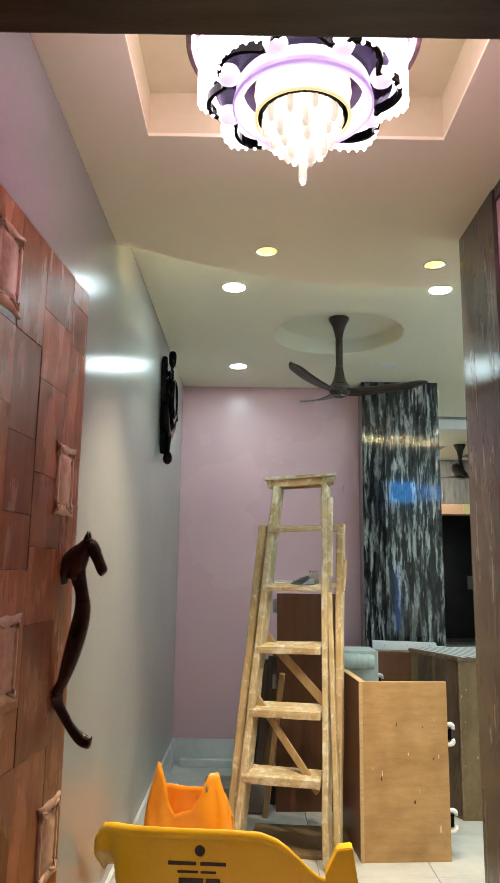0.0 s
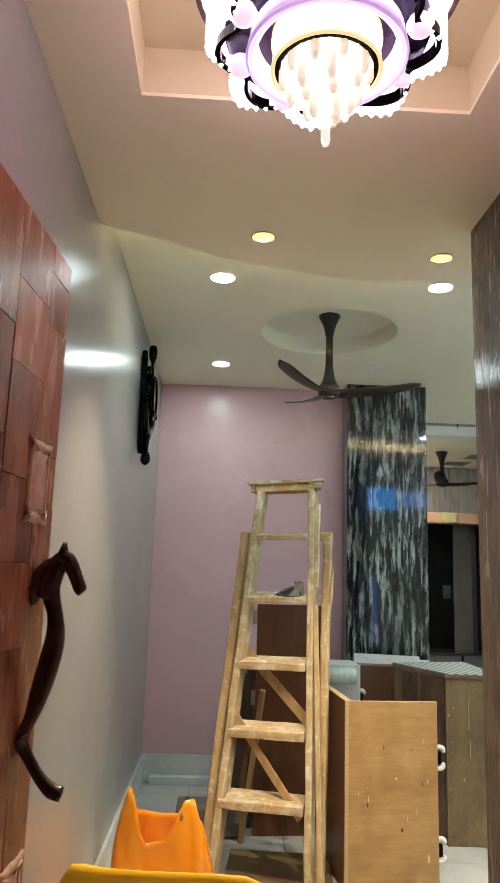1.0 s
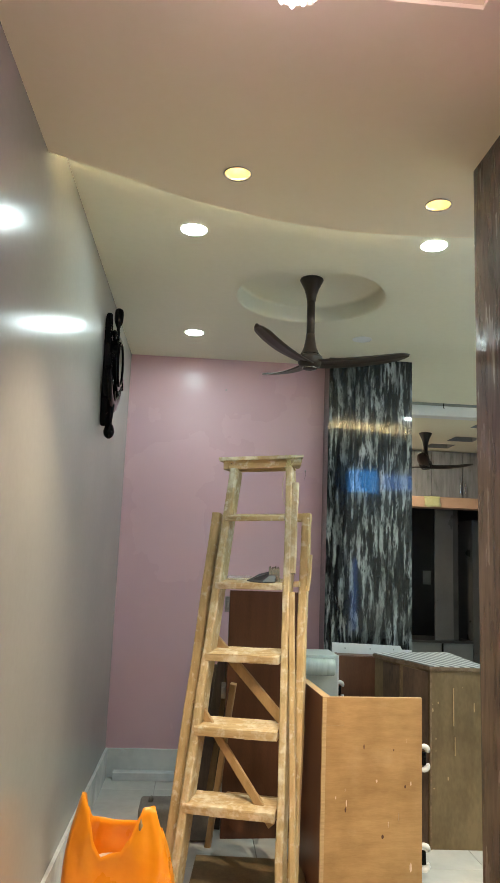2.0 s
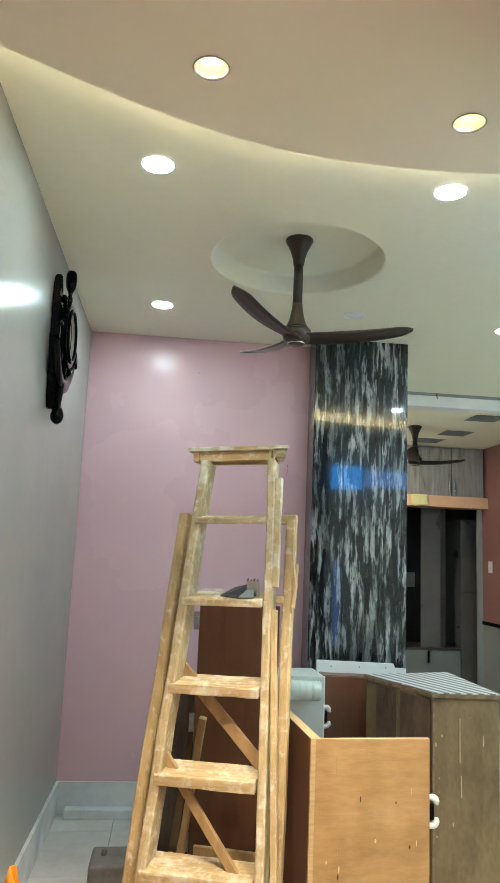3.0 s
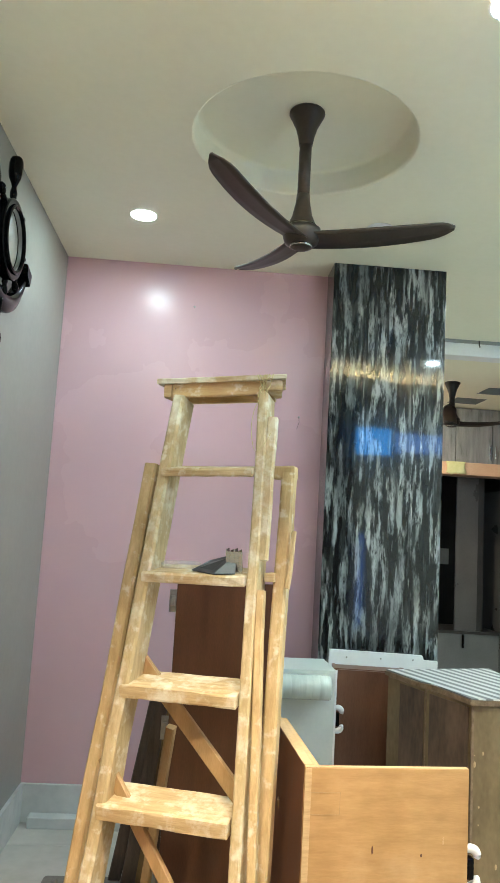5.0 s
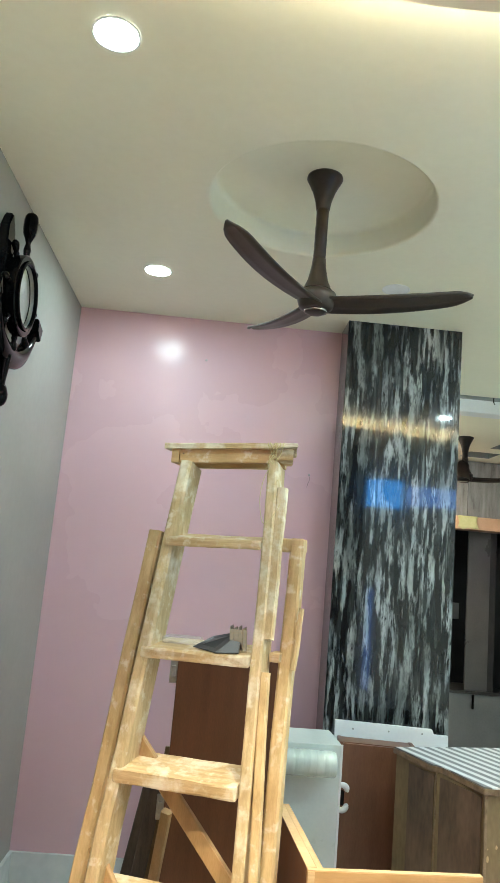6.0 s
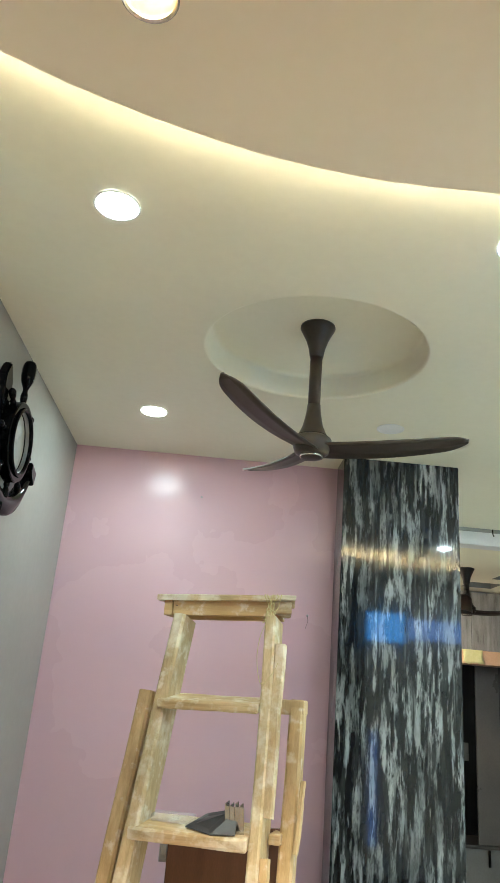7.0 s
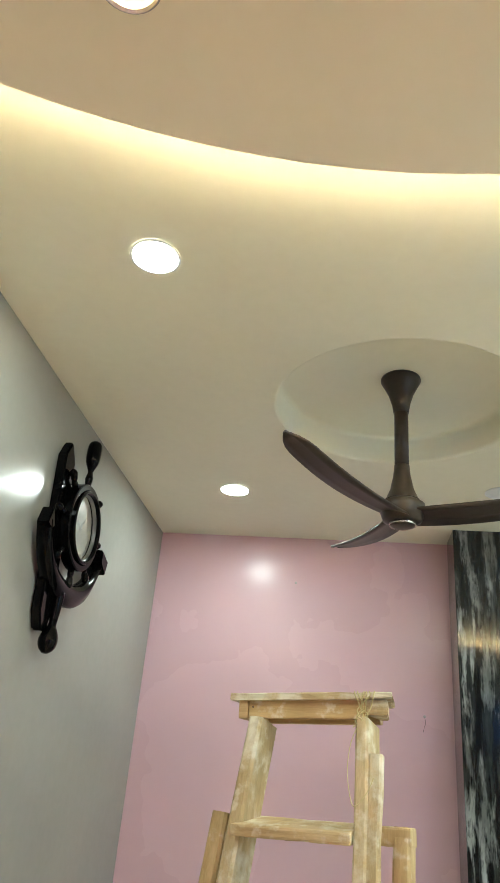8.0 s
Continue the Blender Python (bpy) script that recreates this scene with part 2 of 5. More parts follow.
M_CRYSY = glow("lit_amber_acrylic", (1.0, 0.72, 0.30), 0.9)
M_BLUE = glow("blue_panel_glow", (0.03, 0.36, 1.0), BLUE_LIGHT)
M_BLUE3 = glow("pale_blue_panel_glow", (0.16, 0.40, 1.0), BLUE_LIGHT * 0.6)
M_BLUE2 = glow("dim_blue_panel_glow", (0.08, 0.32, 1.0), BLUE_LIGHT * 0.3)
M_DOWN2 = glow("room2_fill_glow", (1.0, 0.85, 0.65), ROOM2_FILL)

M_GLASS, _nt, _p, _ln = node_mat("clear_crystal")
_p.inputs["Transmission Weight"].default_value, _p.inputs["Roughness"].default_value, _p.inputs["IOR"].default_value = 0.6, 0.05, 1.45
_p.inputs["Base Color"].default_value = (0.95, 0.93, 0.9, 1)
_p.inputs["Emission Color"].default_value = (1, 0.93, 0.84, 1)
_p.inputs["Emission Strength"].default_value = 0.34


def marble_laminate():
    """Black laminate with torn upright patches of grey and white under a high gloss."""
    m, nt, p, ln = node_mat("black_white_streaked_laminate")
    tc = nt.nodes.new("ShaderNodeTexCoord")

    def layer(stretch, lo, hi, detail=7, rough=0.62, warp=0.12):
        mp = nt.nodes.new("ShaderNodeMapping")
        mp.inputs["Scale"].default_value = stretch
        n = nt.nodes.new("ShaderNodeTexNoise")
        n.inputs["Scale"].default_value, n.inputs["Detail"].default_value = 1.0, detail
        n.inputs["Roughness"].default_value, n.inputs["Distortion"].default_value = rough, warp
        r = nt.nodes.new("ShaderNodeMapRange")
        r.inputs["From Min"].default_value, r.inputs["From Max"].default_value = lo, hi
        ln.new(tc.outputs["Object"], mp.inputs["Vector"])
        ln.new(mp.outputs["Vector"], n.inputs["Vector"])
        ln.new(n.outputs["Fac"], r.inputs["Value"])
        return r.outputs[0]

    def mul(x, y):
        k = nt.nodes.new("ShaderNodeMath")
        k.operation = "MULTIPLY"
        ln.new(x, k.inputs[0])
        ln.new(y, k.inputs[1])
        return k.outputs[0]

    def blend(fac, ca, cb):
        x = nt.nodes.new("ShaderNodeMix")
        x.data_type = "RGBA"
        ln.new(fac, x.inputs["Factor"])
        for sock, c in (("A", ca), ("B", cb)):
            if isinstance(c, tuple):
                x.inputs[sock].default_value = c
            else:
                ln.new(c, x.inputs[sock])
        return x.outputs["Result"]
    patch = layer((23, 23, 3.2), 0.495, 0.565, 8)
    tear = layer((72, 72, 15), 0.34, 0.52, 5)
    haze = layer((7, 7, 2.2), 0.38, 0.62, 5)
    streak = layer((52, 52, 3.0), 0.57, 0.66, 6)
    dark = blend(layer((34, 34, 5), 0.45, 0.7, 6), (0.004, 0.005, 0.005, 1), (0.030, 0.034, 0.032, 1))
    light = blend(haze, (0.09, 0.102, 0.098, 1), (0.32, 0.345, 0.34, 1))
    col = blend(mul(patch, tear), dark, light)
    col = blend(mul(streak, haze), col, (0.15, 0.165, 0.16, 1))
    ln.new(col, p.inputs["Base Color"])
    p.inputs["Roughness"].default_value = 0.16
    p.inputs["Specular IOR Level"].default_value = 0.10
    p.inputs["Coat Weight"].default_value, p.inputs["Coat Roughness"].default_value = 0.62, 0.05
    nb = nt.nodes.new("ShaderNodeTexNoise")
    nb.inputs["Scale"].default_value = 9
    bp = nt.nodes.new("ShaderNodeBump")
    bp.inputs["Strength"].default_value, bp.inputs["Distance"].default_value = 0.06, 0.003
    ln.new(tc.outputs["Object"], nb.inputs["Vector"])
    ln.new(nb.outputs["Fac"], bp.inputs["Height"])
    ln.new(bp.outputs["Normal"], p.inputs["Normal"])
    return m


def striped_sheet():
    """Grey and white stripes printed along the local y axis."""
    m, nt, p, ln = node_mat("striped_plastic_sheet")
    tc = nt.nodes.new("ShaderNodeTexCoord")
    w = nt.nodes.new("ShaderNodeTexWave")
    w.inputs["Scale"].default_value, w.inputs["Distortion"].default_value = 5.8, 0.2
    r = nt.nodes.new("ShaderNodeValToRGB")
    r.color_ramp.elements[0].position, r.color_ramp.elements[0].color = 0.36, (0.17, 0.17, 0.175, 1)
    r.color_ramp.elements[1].position, r.color_ramp.elements[1].color = 0.62, (0.68, 0.68, 0.66, 1)
    ln.new(tc.outputs["Object"], w.inputs["Vector"])
    ln.new(w.outputs["Fac"], r.inputs["Fac"])
    ln.new(r.outputs["Color"], p.inputs["Base Color"])
    p.inputs["Roughness"].default_value = 0.4
    return m


M_MARB = marble_laminate()
M_STRIPE = striped_sheet()


# ---------------------------------------------------------------- mesh helpers
def link_mesh(name, bm, material, smooth=False):
    bmesh.ops.recalc_face_normals(bm, faces=bm.faces)
    me = bpy.data.meshes.new(name)
    bm.to_mesh(me)
    bm.free()
    me.materials.append(material)
    if smooth:
        for f in me.polygons:
            f.use_smooth = True
    return new(name, me)


def part(name, bm, material, parent, label="", smooth=False):
    ob = link_mesh(name, bm, material, smooth)
    ob.parent = parent
    if label:
        ob["label"] = label
    return ob


def thing(name, m, label, category, group=""):
    ob = new(name)
    ob.empty_display_size = 0.1
    ob.matrix_basis = m
    return tagged(ob, label, category, group)


def structure(name, bm, material, label="", smooth=False):
    return tagged(link_mesh(name, bm, material, smooth), label, "", "", "structure")


def box(lo, hi, bevel=0.0, bm=None, seg=2):
    bm = bm or bmesh.new()
    made = bmesh.ops.create_cube(bm, size=1.0)["verts"]
    for v in made:
        for i in range(3):
            v.co[i] = lo[i] if v.co[i] < 0 else hi[i]
    if bevel:
        edges = list({e for v in made for e in v.link_edges})
        bmesh.ops.bevel(bm, geom=edges, offset=bevel, segments=seg, affect="EDGES", profile=0.6)
    return bm


def prism(poly, z0, z1, bm=None, bevel=0.0):
    """An upright prism over a plan polygon."""
    bm = bm or bmesh.new()
    lo = [bm.verts.new((x, y, z0)) for x, y in poly]
    hi = [bm.verts.new((x, y, z1)) for x, y in poly]
    n = len(poly)
    bm.faces.new(lo[::-1])
    bm.faces.new(hi)
    for i in range(n):
        bm.faces.new((lo[i], lo[(i + 1) % n], hi[(i + 1) % n], hi[i]))
    if bevel:
        bmesh.ops.bevel(bm, geom=list(bm.edges), offset=bevel, segments=2, affect="EDGES")
    return bm


def beam(p0, p1, w, d, side=(1, 0, 0), bevel=0.004, bm=None, cuts=5, wob=0.0015, seed=0):
    """A sawn bar from p0 to p1: w along side, d across; slightly uneven."""
    bm = bm or bmesh.new()
    rnd = random.Random(seed)
    p0, p1 = Vector(p0), Vector(p1)
    ax = (p1 - p0).normalized()
    s = Vector(side)
    s = (s - ax * s.dot(ax)).normalized()
    t = ax.cross(s)
    rings = []
    b = min(bevel, w * 0.3, d * 0.3)
    shape = [(-w / 2 + b, -d / 2), (w / 2 - b, -d / 2), (w / 2, -d / 2 + b), (w / 2, d / 2 - b),
             (w / 2 - b, d / 2), (-w / 2 + b, d / 2), (-w / 2, d / 2 - b), (-w / 2, -d / 2 + b)]
    for i in range(cuts + 1):
        c = p0.lerp(p1, i / cuts) + s * rnd.uniform(-wob, wob) + t * rnd.uniform(-wob, wob)
        rings.append([bm.verts.new(c + s * a + t * e) for a, e in shape])
    for r0, r1 in zip(rings, rings[1:]):
        for j in range(8):
            bm.faces.new((r0[j], r0[(j + 1) % 8], r1[(j + 1) % 8], r1[j]))
    bm.faces.new(rings[0][::-1])
    bm.faces.new(rings[-1])
    return bm


def lathe(profile, seg=32, bm=None, center=(0, 0, 0), cap=True):
    """Turns (radius, z) pairs round the z axis."""
    bm = bm or bmesh.new()
    cx, cy, cz = center
    rings = [[bm.verts.new((cx + r * math.cos(2 * math.pi * i / seg), cy + r * math.sin(2 * math.pi * i / seg), cz + z))
              for i in range(seg)] for r, z in profile]
    for a, b in zip(rings, rings[1:]):
        for i in range(seg):
            bm.faces.new((a[i], a[(i + 1) % seg], b[(i + 1) % seg], b[i]))
    if cap:
        bm.faces.new(rings[0][::-1])
        bm.faces.new(rings[-1])
    return bm


def tube(points, radii, seg=10, bm=None, flat=1.0, up=(0, 0, 1)):
    """A round bar through the points with a radius at each; flat squeezes it along one side."""
    bm = bm or bmesh.new()
    pts = [Vector(p) for p in points]
    if not isinstance(radii, (list, tuple)):
        radii = [radii] * len(pts)
    if len(pts) > 4:
        fine, radii = spline(pts, radii)
        pts = [Vector(p) for p in fine]
    rings = []
    for i, p in enumerate(pts):
        ax = (pts[min(i + 1, len(pts) - 1)] - pts[max(i - 1, 0)]).normalized()
        s = ax.cross(Vector(up))
        if s.length < 1e-3:
            s = ax.cross(Vector((1, 0.3, 0)))
        s.normalize()
        t = ax.cross(s)
        rings.append([bm.verts.new(p + radii[i] * (s * math.cos(2 * math.pi * k / seg) * flat + t * math.sin(2 * math.pi * k / seg))) for k in range(seg)])
    for a, b in zip(rings, rings[1:]):
        for k in range(seg):
            bm.faces.new((a[k], a[(k + 1) % seg], b[(k + 1) % seg], b[k]))
    bm.faces.new(rings[0][::-1])
    bm.faces.new(rings[-1])
    return bm


def spline(points, radii, k=4):
    """More points along a smooth curve through the given ones."""
    P = [Vector((*p, r)) for p, r in zip(points, radii)]
    out = []
    for i in range(len(P) - 1):
        a, b, c, d = P[max(i - 1, 0)], P[i], P[i + 1], P[min(i + 2, len(P) - 1)]
        for j in range(k):
            u = j / k
            out.append(0.5 * (2 * b + (c - a) * u + (2 * a - 5 * b + 4 * c - d) * u * u + (3 * b - a - 3 * c + d) * u ** 3))
    out.append(P[-1])
    return [tuple(v[:3]) for v in out], [max(0.001, v[3]) for v in out]


def flat_holes(outer, holes, z, bm=None):
    """A level sheet with holes in it."""
    bm = bm or bmesh.new()
    edges = []
    for loop in [outer, *holes]:
        vs = [bm.verts.new((x, y, z)) for x, y in loop]
        edges += [bm.edges.new((vs[i], vs[(i + 1) % len(vs)])) for i in range(len(vs))]
    bmesh.ops.triangle_fill(bm, use_beauty=True, use_dissolve=False, edges=edges)
    return bm


def circle(cx, cy, r, n=48):
    return [(cx + r * math.cos(2 * math.pi * i / n), cy + r * math.sin(2 * math.pi * i / n)) for i in range(n)]


def skirt_loop(bm, loop, z0, z1, loop2=None):
    """Upright or sloping faces from a loop at z0 to a loop at z1."""
    loop2 = loop2 or loop
    a = [bm.verts.new((x, y, z0)) for x, y in loop]
    b = [bm.verts.new((x, y, z1)) for x, y in loop2]
    for i in range(len(a)):
        j = (i + 1) % len(a)
        bm.faces.new((a[i], a[j], b[j], b[i]))
    return bm


# ---------------------------------------------------------------- the setting
def wall_x(y):
    """The long white wall is a little out of square."""
    return -0.52 - (YF - y) * 0.0055


def cove_y(x):
    """The wavy front edge of the lower ceiling."""
    k = 0.288 if x < 0.75 else 0.15
    d = min(abs(x - 0.75), 1.35)
    return 3.705 - k * d * d + (0.30 * max(0.0, d - 0.95) ** 2 if x < 0.75 else 0.0)


structure("wall_west", prism([(wall_x(-1.6), -1.6), (wall_x(6.5), 6.5), (-0.75, 6.5), (-0.75, -1.6)], FZ, 3.2), M_WHITE, "glossy white wall, coloured grey to dim it")
structure("wall_north", box((-0.52, YF, FZ), (1.63, YF + 0.16, 3.2)), M_PINK, "glossy pink painted wall")
structure("wall_east_near", box((0.968, 1.235, FZ), (1.08, 3.06, 3.2)), M_PINK, "pink painted wall beside the entrance")
structure("wall_south_front", box((0.52, 1.07, FZ), (1.08, 1.235, 3.2)), M_PINK)
structure("wall_south_over_door", box((-0.51, 1.07, 2.32), (0.52, 1.235, 3.2)), M_PINK)
structure("wall_south_stub", box((-0.60, 1.07, FZ), (-0.51, 1.235, 3.2)), M_PINK)
structure("wall_inner_south", prism([(0.968, 3.06), (4.25, 3.06), (4.25, 3.164), (0.968, 3.164)], FZ, 3.2), M_WHITE2)
structure("wall_east", box((4.25, 3.0, FZ), (4.4, 7.4, 3.2)), M_WHITE2)
structure("wall_second_room_east", box((3.72, 7.55, 0.905), (3.9, 9.6, 3.2)), M_MAROON, "maroon painted wall")
structure("wall_second_room_east_lower", box((3.72, 7.55, FZ), (3.9, 9.6, 0.865)), M_GREY, "grey painted dado")
structure("trim_dado", box((3.708, 7.55, 0.865), (3.9, 9.6, 0.905), 0.004), M_BLACK, "black dado band")
structure("wall_second_room_return", box((3.72, 7.40, FZ), (4.4, 7.55, 3.2)), M_WHITE2)
structure("wall_second_room_west", box((1.45, 6.48, FZ), (1.63, 9.6, 3.2)), M_WHITE2)
structure("wall_second_room_north_left", box((1.45, 9.6, FZ), (2.30, 9.75, 3.2)), M_MAROON)
structure("wall_second_room_north_top", box((2.30, 9.6, 2.18), (3.9, 9.75, 3.2)), M_MAROON)
# kitchen walls and ceiling coloured near black for the shade of the unlit room
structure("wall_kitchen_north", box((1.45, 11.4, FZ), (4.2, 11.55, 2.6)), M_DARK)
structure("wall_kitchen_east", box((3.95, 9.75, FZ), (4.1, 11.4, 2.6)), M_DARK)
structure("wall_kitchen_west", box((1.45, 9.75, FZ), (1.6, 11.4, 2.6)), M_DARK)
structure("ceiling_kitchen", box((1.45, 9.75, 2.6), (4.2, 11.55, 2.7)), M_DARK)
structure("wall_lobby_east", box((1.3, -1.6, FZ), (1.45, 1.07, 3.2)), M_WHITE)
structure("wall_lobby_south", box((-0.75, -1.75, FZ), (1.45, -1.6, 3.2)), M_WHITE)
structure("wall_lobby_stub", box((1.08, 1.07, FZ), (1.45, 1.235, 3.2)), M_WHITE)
structure("ceiling_lobby", box((-0.75, -1.75, 3.05), (1.45, 1.07, 3.2)), M_CEIL_L)
structure("floor_slab", box((-0.75, -1.75, FZ - 0.2), (4.4, 11.55, FZ - 0.012)), M_GROUT)

# pilaster clad in streaked laminate
pil = structure("pilaster", box((0.992, 6.09, FZ), (1.63, 6.30, ZU), 0.002), M_MARB, "pillar clad in glossy black and white streaked laminate")

# laminate on the end of the near wall
structure("wall_cladding", box((0.952, 2.76, FZ), (0.968, 3.176, ZL), 0.001), M_LAM, "glossy dark brown wood laminate cladding")
structure("wall_cladding_end", box((0.968, 3.164, FZ), (1.76, 3.176, ZL), 0.001), M_LAM)
structure("trim_top_strip", box((0.958, 1.24, ZL - 0.05), (0.968, 2.76, ZL)), M_LAM)

# skirting
structure("baseboard", box((-0.52, YF - 0.018, FZ), (0.992, YF, 0.115), 0.003), M_SKIRT, "pale grey stone skirting")
structure("baseboard_west", prism([(wall_x(2.3), 2.3), (wall_x(2.3) + 0.018, 2.3), (wall_x(6.3) + 0.018, YF - 0.02), (wall_x(6.3), YF - 0.02)], FZ, 0.115), M_SKIRT)

# upper ceiling with the round recess over the fan
FANX, FANY = 0.648, 4.895
bm = flat_holes([(-0.75, 2.6), (4.4, 2.6), (4.4, 7.42), (-0.75, 7.42)], [circle(FANX, FANY, 0.438, 72)], ZU)
structure("ceiling", bm, M_CEIL, "ivory painted false ceiling with a round recess")
bm = lathe([(0.438, 0.0), (0.432, 0.003), (0.428, 0.009), (0.424, 0.090), (0.421, 0.099), (0.414, 0.105), (0.40, 0.107), (0.20, 0.108), (0.05, 0.108)], 72, None, (FANX, FANY, ZU), cap=False)
bm.faces.new([bm.verts.new((x, y, ZU + 0.108)) for x, y in circle(FANX, FANY, 0.05, 72)])
structure("ceiling_recess", bm, M_CEIL, "round ceiling recess with a curved rim", True)
structure("ceiling_roof", box((-0.75, 1.0, 3.2), (4.4, 9.75, 3.3)), M_CEIL)

# lower ceiling: wavy edge, square tray over the chandelier
xs = [(-0.62) + 5.02 * i / 70 for i in range(71)]
wave = [(x, cove_y(x)) for x in xs]
tray = [(-0.288, 1.50), (0.691, 1.50), (0.691, 2.455), (-0.288, 2.455)]
SPOTS = ((0.128, 3.309), (0.912, 3.424))
low = [(-0.62, 1.235), (0.97, 1.235), (0.97, 3.176), (4.4, 3.176)] + wave[::-1]
bm = flat_holes(low, [tray] + [circle(x, y, 0.0455, 24) for x, y in SPOTS], ZL)
skirt_loop(bm, tray, ZL, ZL + 0.012)
a = [bm.verts.new((x, y, ZL)) for x, y in wave]
b = [bm.verts.new((x, y, ZL + 0.082)) for x, y in wave]
e = [bm.verts.new((x, y - 0.012, ZL + 0.082)) for x, y in wave]
g = [bm.verts.new((x, y - 0.012, ZL + 0.060)) for x, y in wave]
c = [bm.verts.new((x, y - 0.085, ZL + 0.060)) for x, y in wave]
d = [bm.verts.new((x, y - 0.085, ZU - 0.001)) for x, y in wave]
for r0, r1 in ((a, b), (b, e), (e, g), (g, c), (c, d)):
    for i in range(len(wave) - 1):
        bm.faces.new((r0[i], r0[i + 1], r1[i + 1], r1[i]))
structure("ceiling_lower", bm, M_CEIL_L, "peach painted lower ceiling with a wavy edge")
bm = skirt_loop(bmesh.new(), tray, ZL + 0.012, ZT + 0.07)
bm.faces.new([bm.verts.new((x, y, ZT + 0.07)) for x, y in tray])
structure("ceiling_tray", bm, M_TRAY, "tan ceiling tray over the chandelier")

# the warm strip hidden behind the wavy edge
bm = bmesh.new()
a = [bm.verts.new((x, y - 0.062, ZL + 0.070)) for x, y in wave]
b = [bm.verts.new((x, y - 0.048, ZL + 0.070)) for x, y in wave]
c = [bm.verts.new((x, y - 0.048, ZL + 0.076)) for x, y in wave]
d = [bm.verts.new((x, y - 0.062, ZL + 0.076)) for x, y in wave]
for r0, r1 in ((a, b), (b, c), (c, d), (d, a)):
    for i in range(len(wave) - 1):
        bm.faces.new((r0[i], r0[i + 1], r1[i + 1], r1[i]))
strip = link_mesh("light_strip", bm, M_COVE)
tagged(strip, "warm light strip hidden behind the ceiling edge", "light strip")

# second room: ceiling, dropped beam, openings in its ceiling
structure("ceiling_beam", box((1.63, 7.42, 2.888), (4.4, 7.56, 3.2), 0.003), M_BEAMW, "white beam across the ceiling")
structure("trim_beam_groove", box((1.63, 7.408, 2.985), (4.4, 7.42, 3.01)), M_GREY)
t = thing("ceiling_hook", pose(2.34, 7.41, 2.985), "small dark hook under the white beam edge", "hook")
part("shank", tube([(0, -0.004, 0.024), (0, -0.006, -0.01), (0.004, -0.010, -0.030), (0.010, -0.012, -0.022)], [0.004, 0.004, 0.003, 0.002], 8), M_BLACK, t)
holes = [[(x0, y0), (x0 + 0.30, y0), (x0 + 0.30, y0 + 0.30), (x0, y0 + 0.30)] for x0, y0 in ((2.80, 7.62), (2.85, 8.45), (2.75, 8.98), (2.05, 8.45))]
bm = flat_holes([(1.5, 7.56), (3.9, 7.56), (3.9, 9.6), (1.5, 9.6)], holes, 2.888)
structure("ceiling_second_room", bm, M_CEIL, "ivory ceiling with unfinished square openings")
# insides of the openings, with their dimness put into a grey colour
bm = bmesh.new()
for h in holes:
    skirt_loop(bm, h, 2.888, 3.0)
    bm.faces.new([bm.verts.new((x, y, 3.0)) for x, y in h])
structure("ceiling_openings", bm, M_GREY, "insides of the ceiling openings, coloured grey for their shade")

# glowing panels added on the inner wall, seen only as blue in the pillar's gloss
structure("window_1", box((1.78, 3.164, 2.28), (2.12, 3.172, 2.535), 0.003), M_BLUE, "added blue glowing panel, mirrored in the pillar")
structure("window_3", box((2.16, 3.164, 2.32), (2.80, 3.172, 2.50), 0.003), M_BLUE3, "added dimmer blue glowing panel, mirrored in the pillar")
structure("window_2", box((1.83, 3.164, 0.62), (1.89, 3.172, 1.52)), M_BLUE2, "added narrow blue glowing panel, mirrored in the pillar")


# ---------------------------------------------------------------- ceiling lights, seen and added
def downlight(m, lit=True):
    t = thing("downlight", m, "round recessed ceiling light glowing cool white" if lit else "round recessed ceiling light switched off", "ceiling light", "downlights in the upper ceiling")
    part("rim", lathe([(0.059, -0.001), (0.066, -0.001), (0.067, -0.004), (0.061, -0.005), (0.058, -0.001)], 32, cap=False), M_WBOARD, t)
    part("panel", lathe([(0.0585, -0.003), (0.03, -0.0032)], 28), M_DOWN if lit else M_WBOARD, t, "glowing panel" if lit else "unlit white panel")
    return t


first = downlight(pose(-0.038, 4.093, ZU))
# those from x 2.8 on are out of view, added to brighten the right side
for x, y in ((1.120, 4.085), (-0.036, 5.672), (2.24, 3.98), (2.12, 5.66), (3.4, 3.98), (3.4, 5.66), (2.95, 4.82), (2.85, 3.98), (2.8, 5.66), (3.9, 4.82)):
    copy_thing(first, pose(x, y, ZU))
downlight(pose(1.125, 5.60, ZU), False)


def spotlight(m):
    t = thing("spotlight", m, "recessed spotlight glowing warm white in a thin metal ring", "ceiling light", "spots in the lower ceiling")
    part("ring", lathe([(0.046, 0.002), (0.052, -0.003), (0.0485, -0.006), (0.0445, -0.001)], 32, cap=False), M_DULL, t, "thin metal ring")
    part("reflector", lathe([(0.0455, 0.0), (0.044, 0.022), (0.038, 0.056)], 28, cap=False), M_REFL, t, "gold reflector", True)
    part("lens", lathe([(0.037, 0.056), (0.02, 0.0555)], 24), M_SPOTG, t, "glowing warm lens")
    lamp = bpy.data.lights.new("bulb", "SPOT")
    lamp.energy, lamp.color, lamp.spot_size, lamp.spot_blend, lamp.shadow_soft_size = SPOT_LIGHT, (1.0, 0.84, 0.60), radians(92), 0.7, 0.02
    bulb = new("bulb", lamp)
    bulb.parent = t
    bulb.location = (0, 0, 0.03)
    return t


for x, y in SPOTS:
    spotlight(pose(x, y, ZL))
# fill lamp added out of sight behind the pillar, lights the second room's cupboards
room2_fill_lamp = downlight(pose(1.98, 8.75, 2.888))
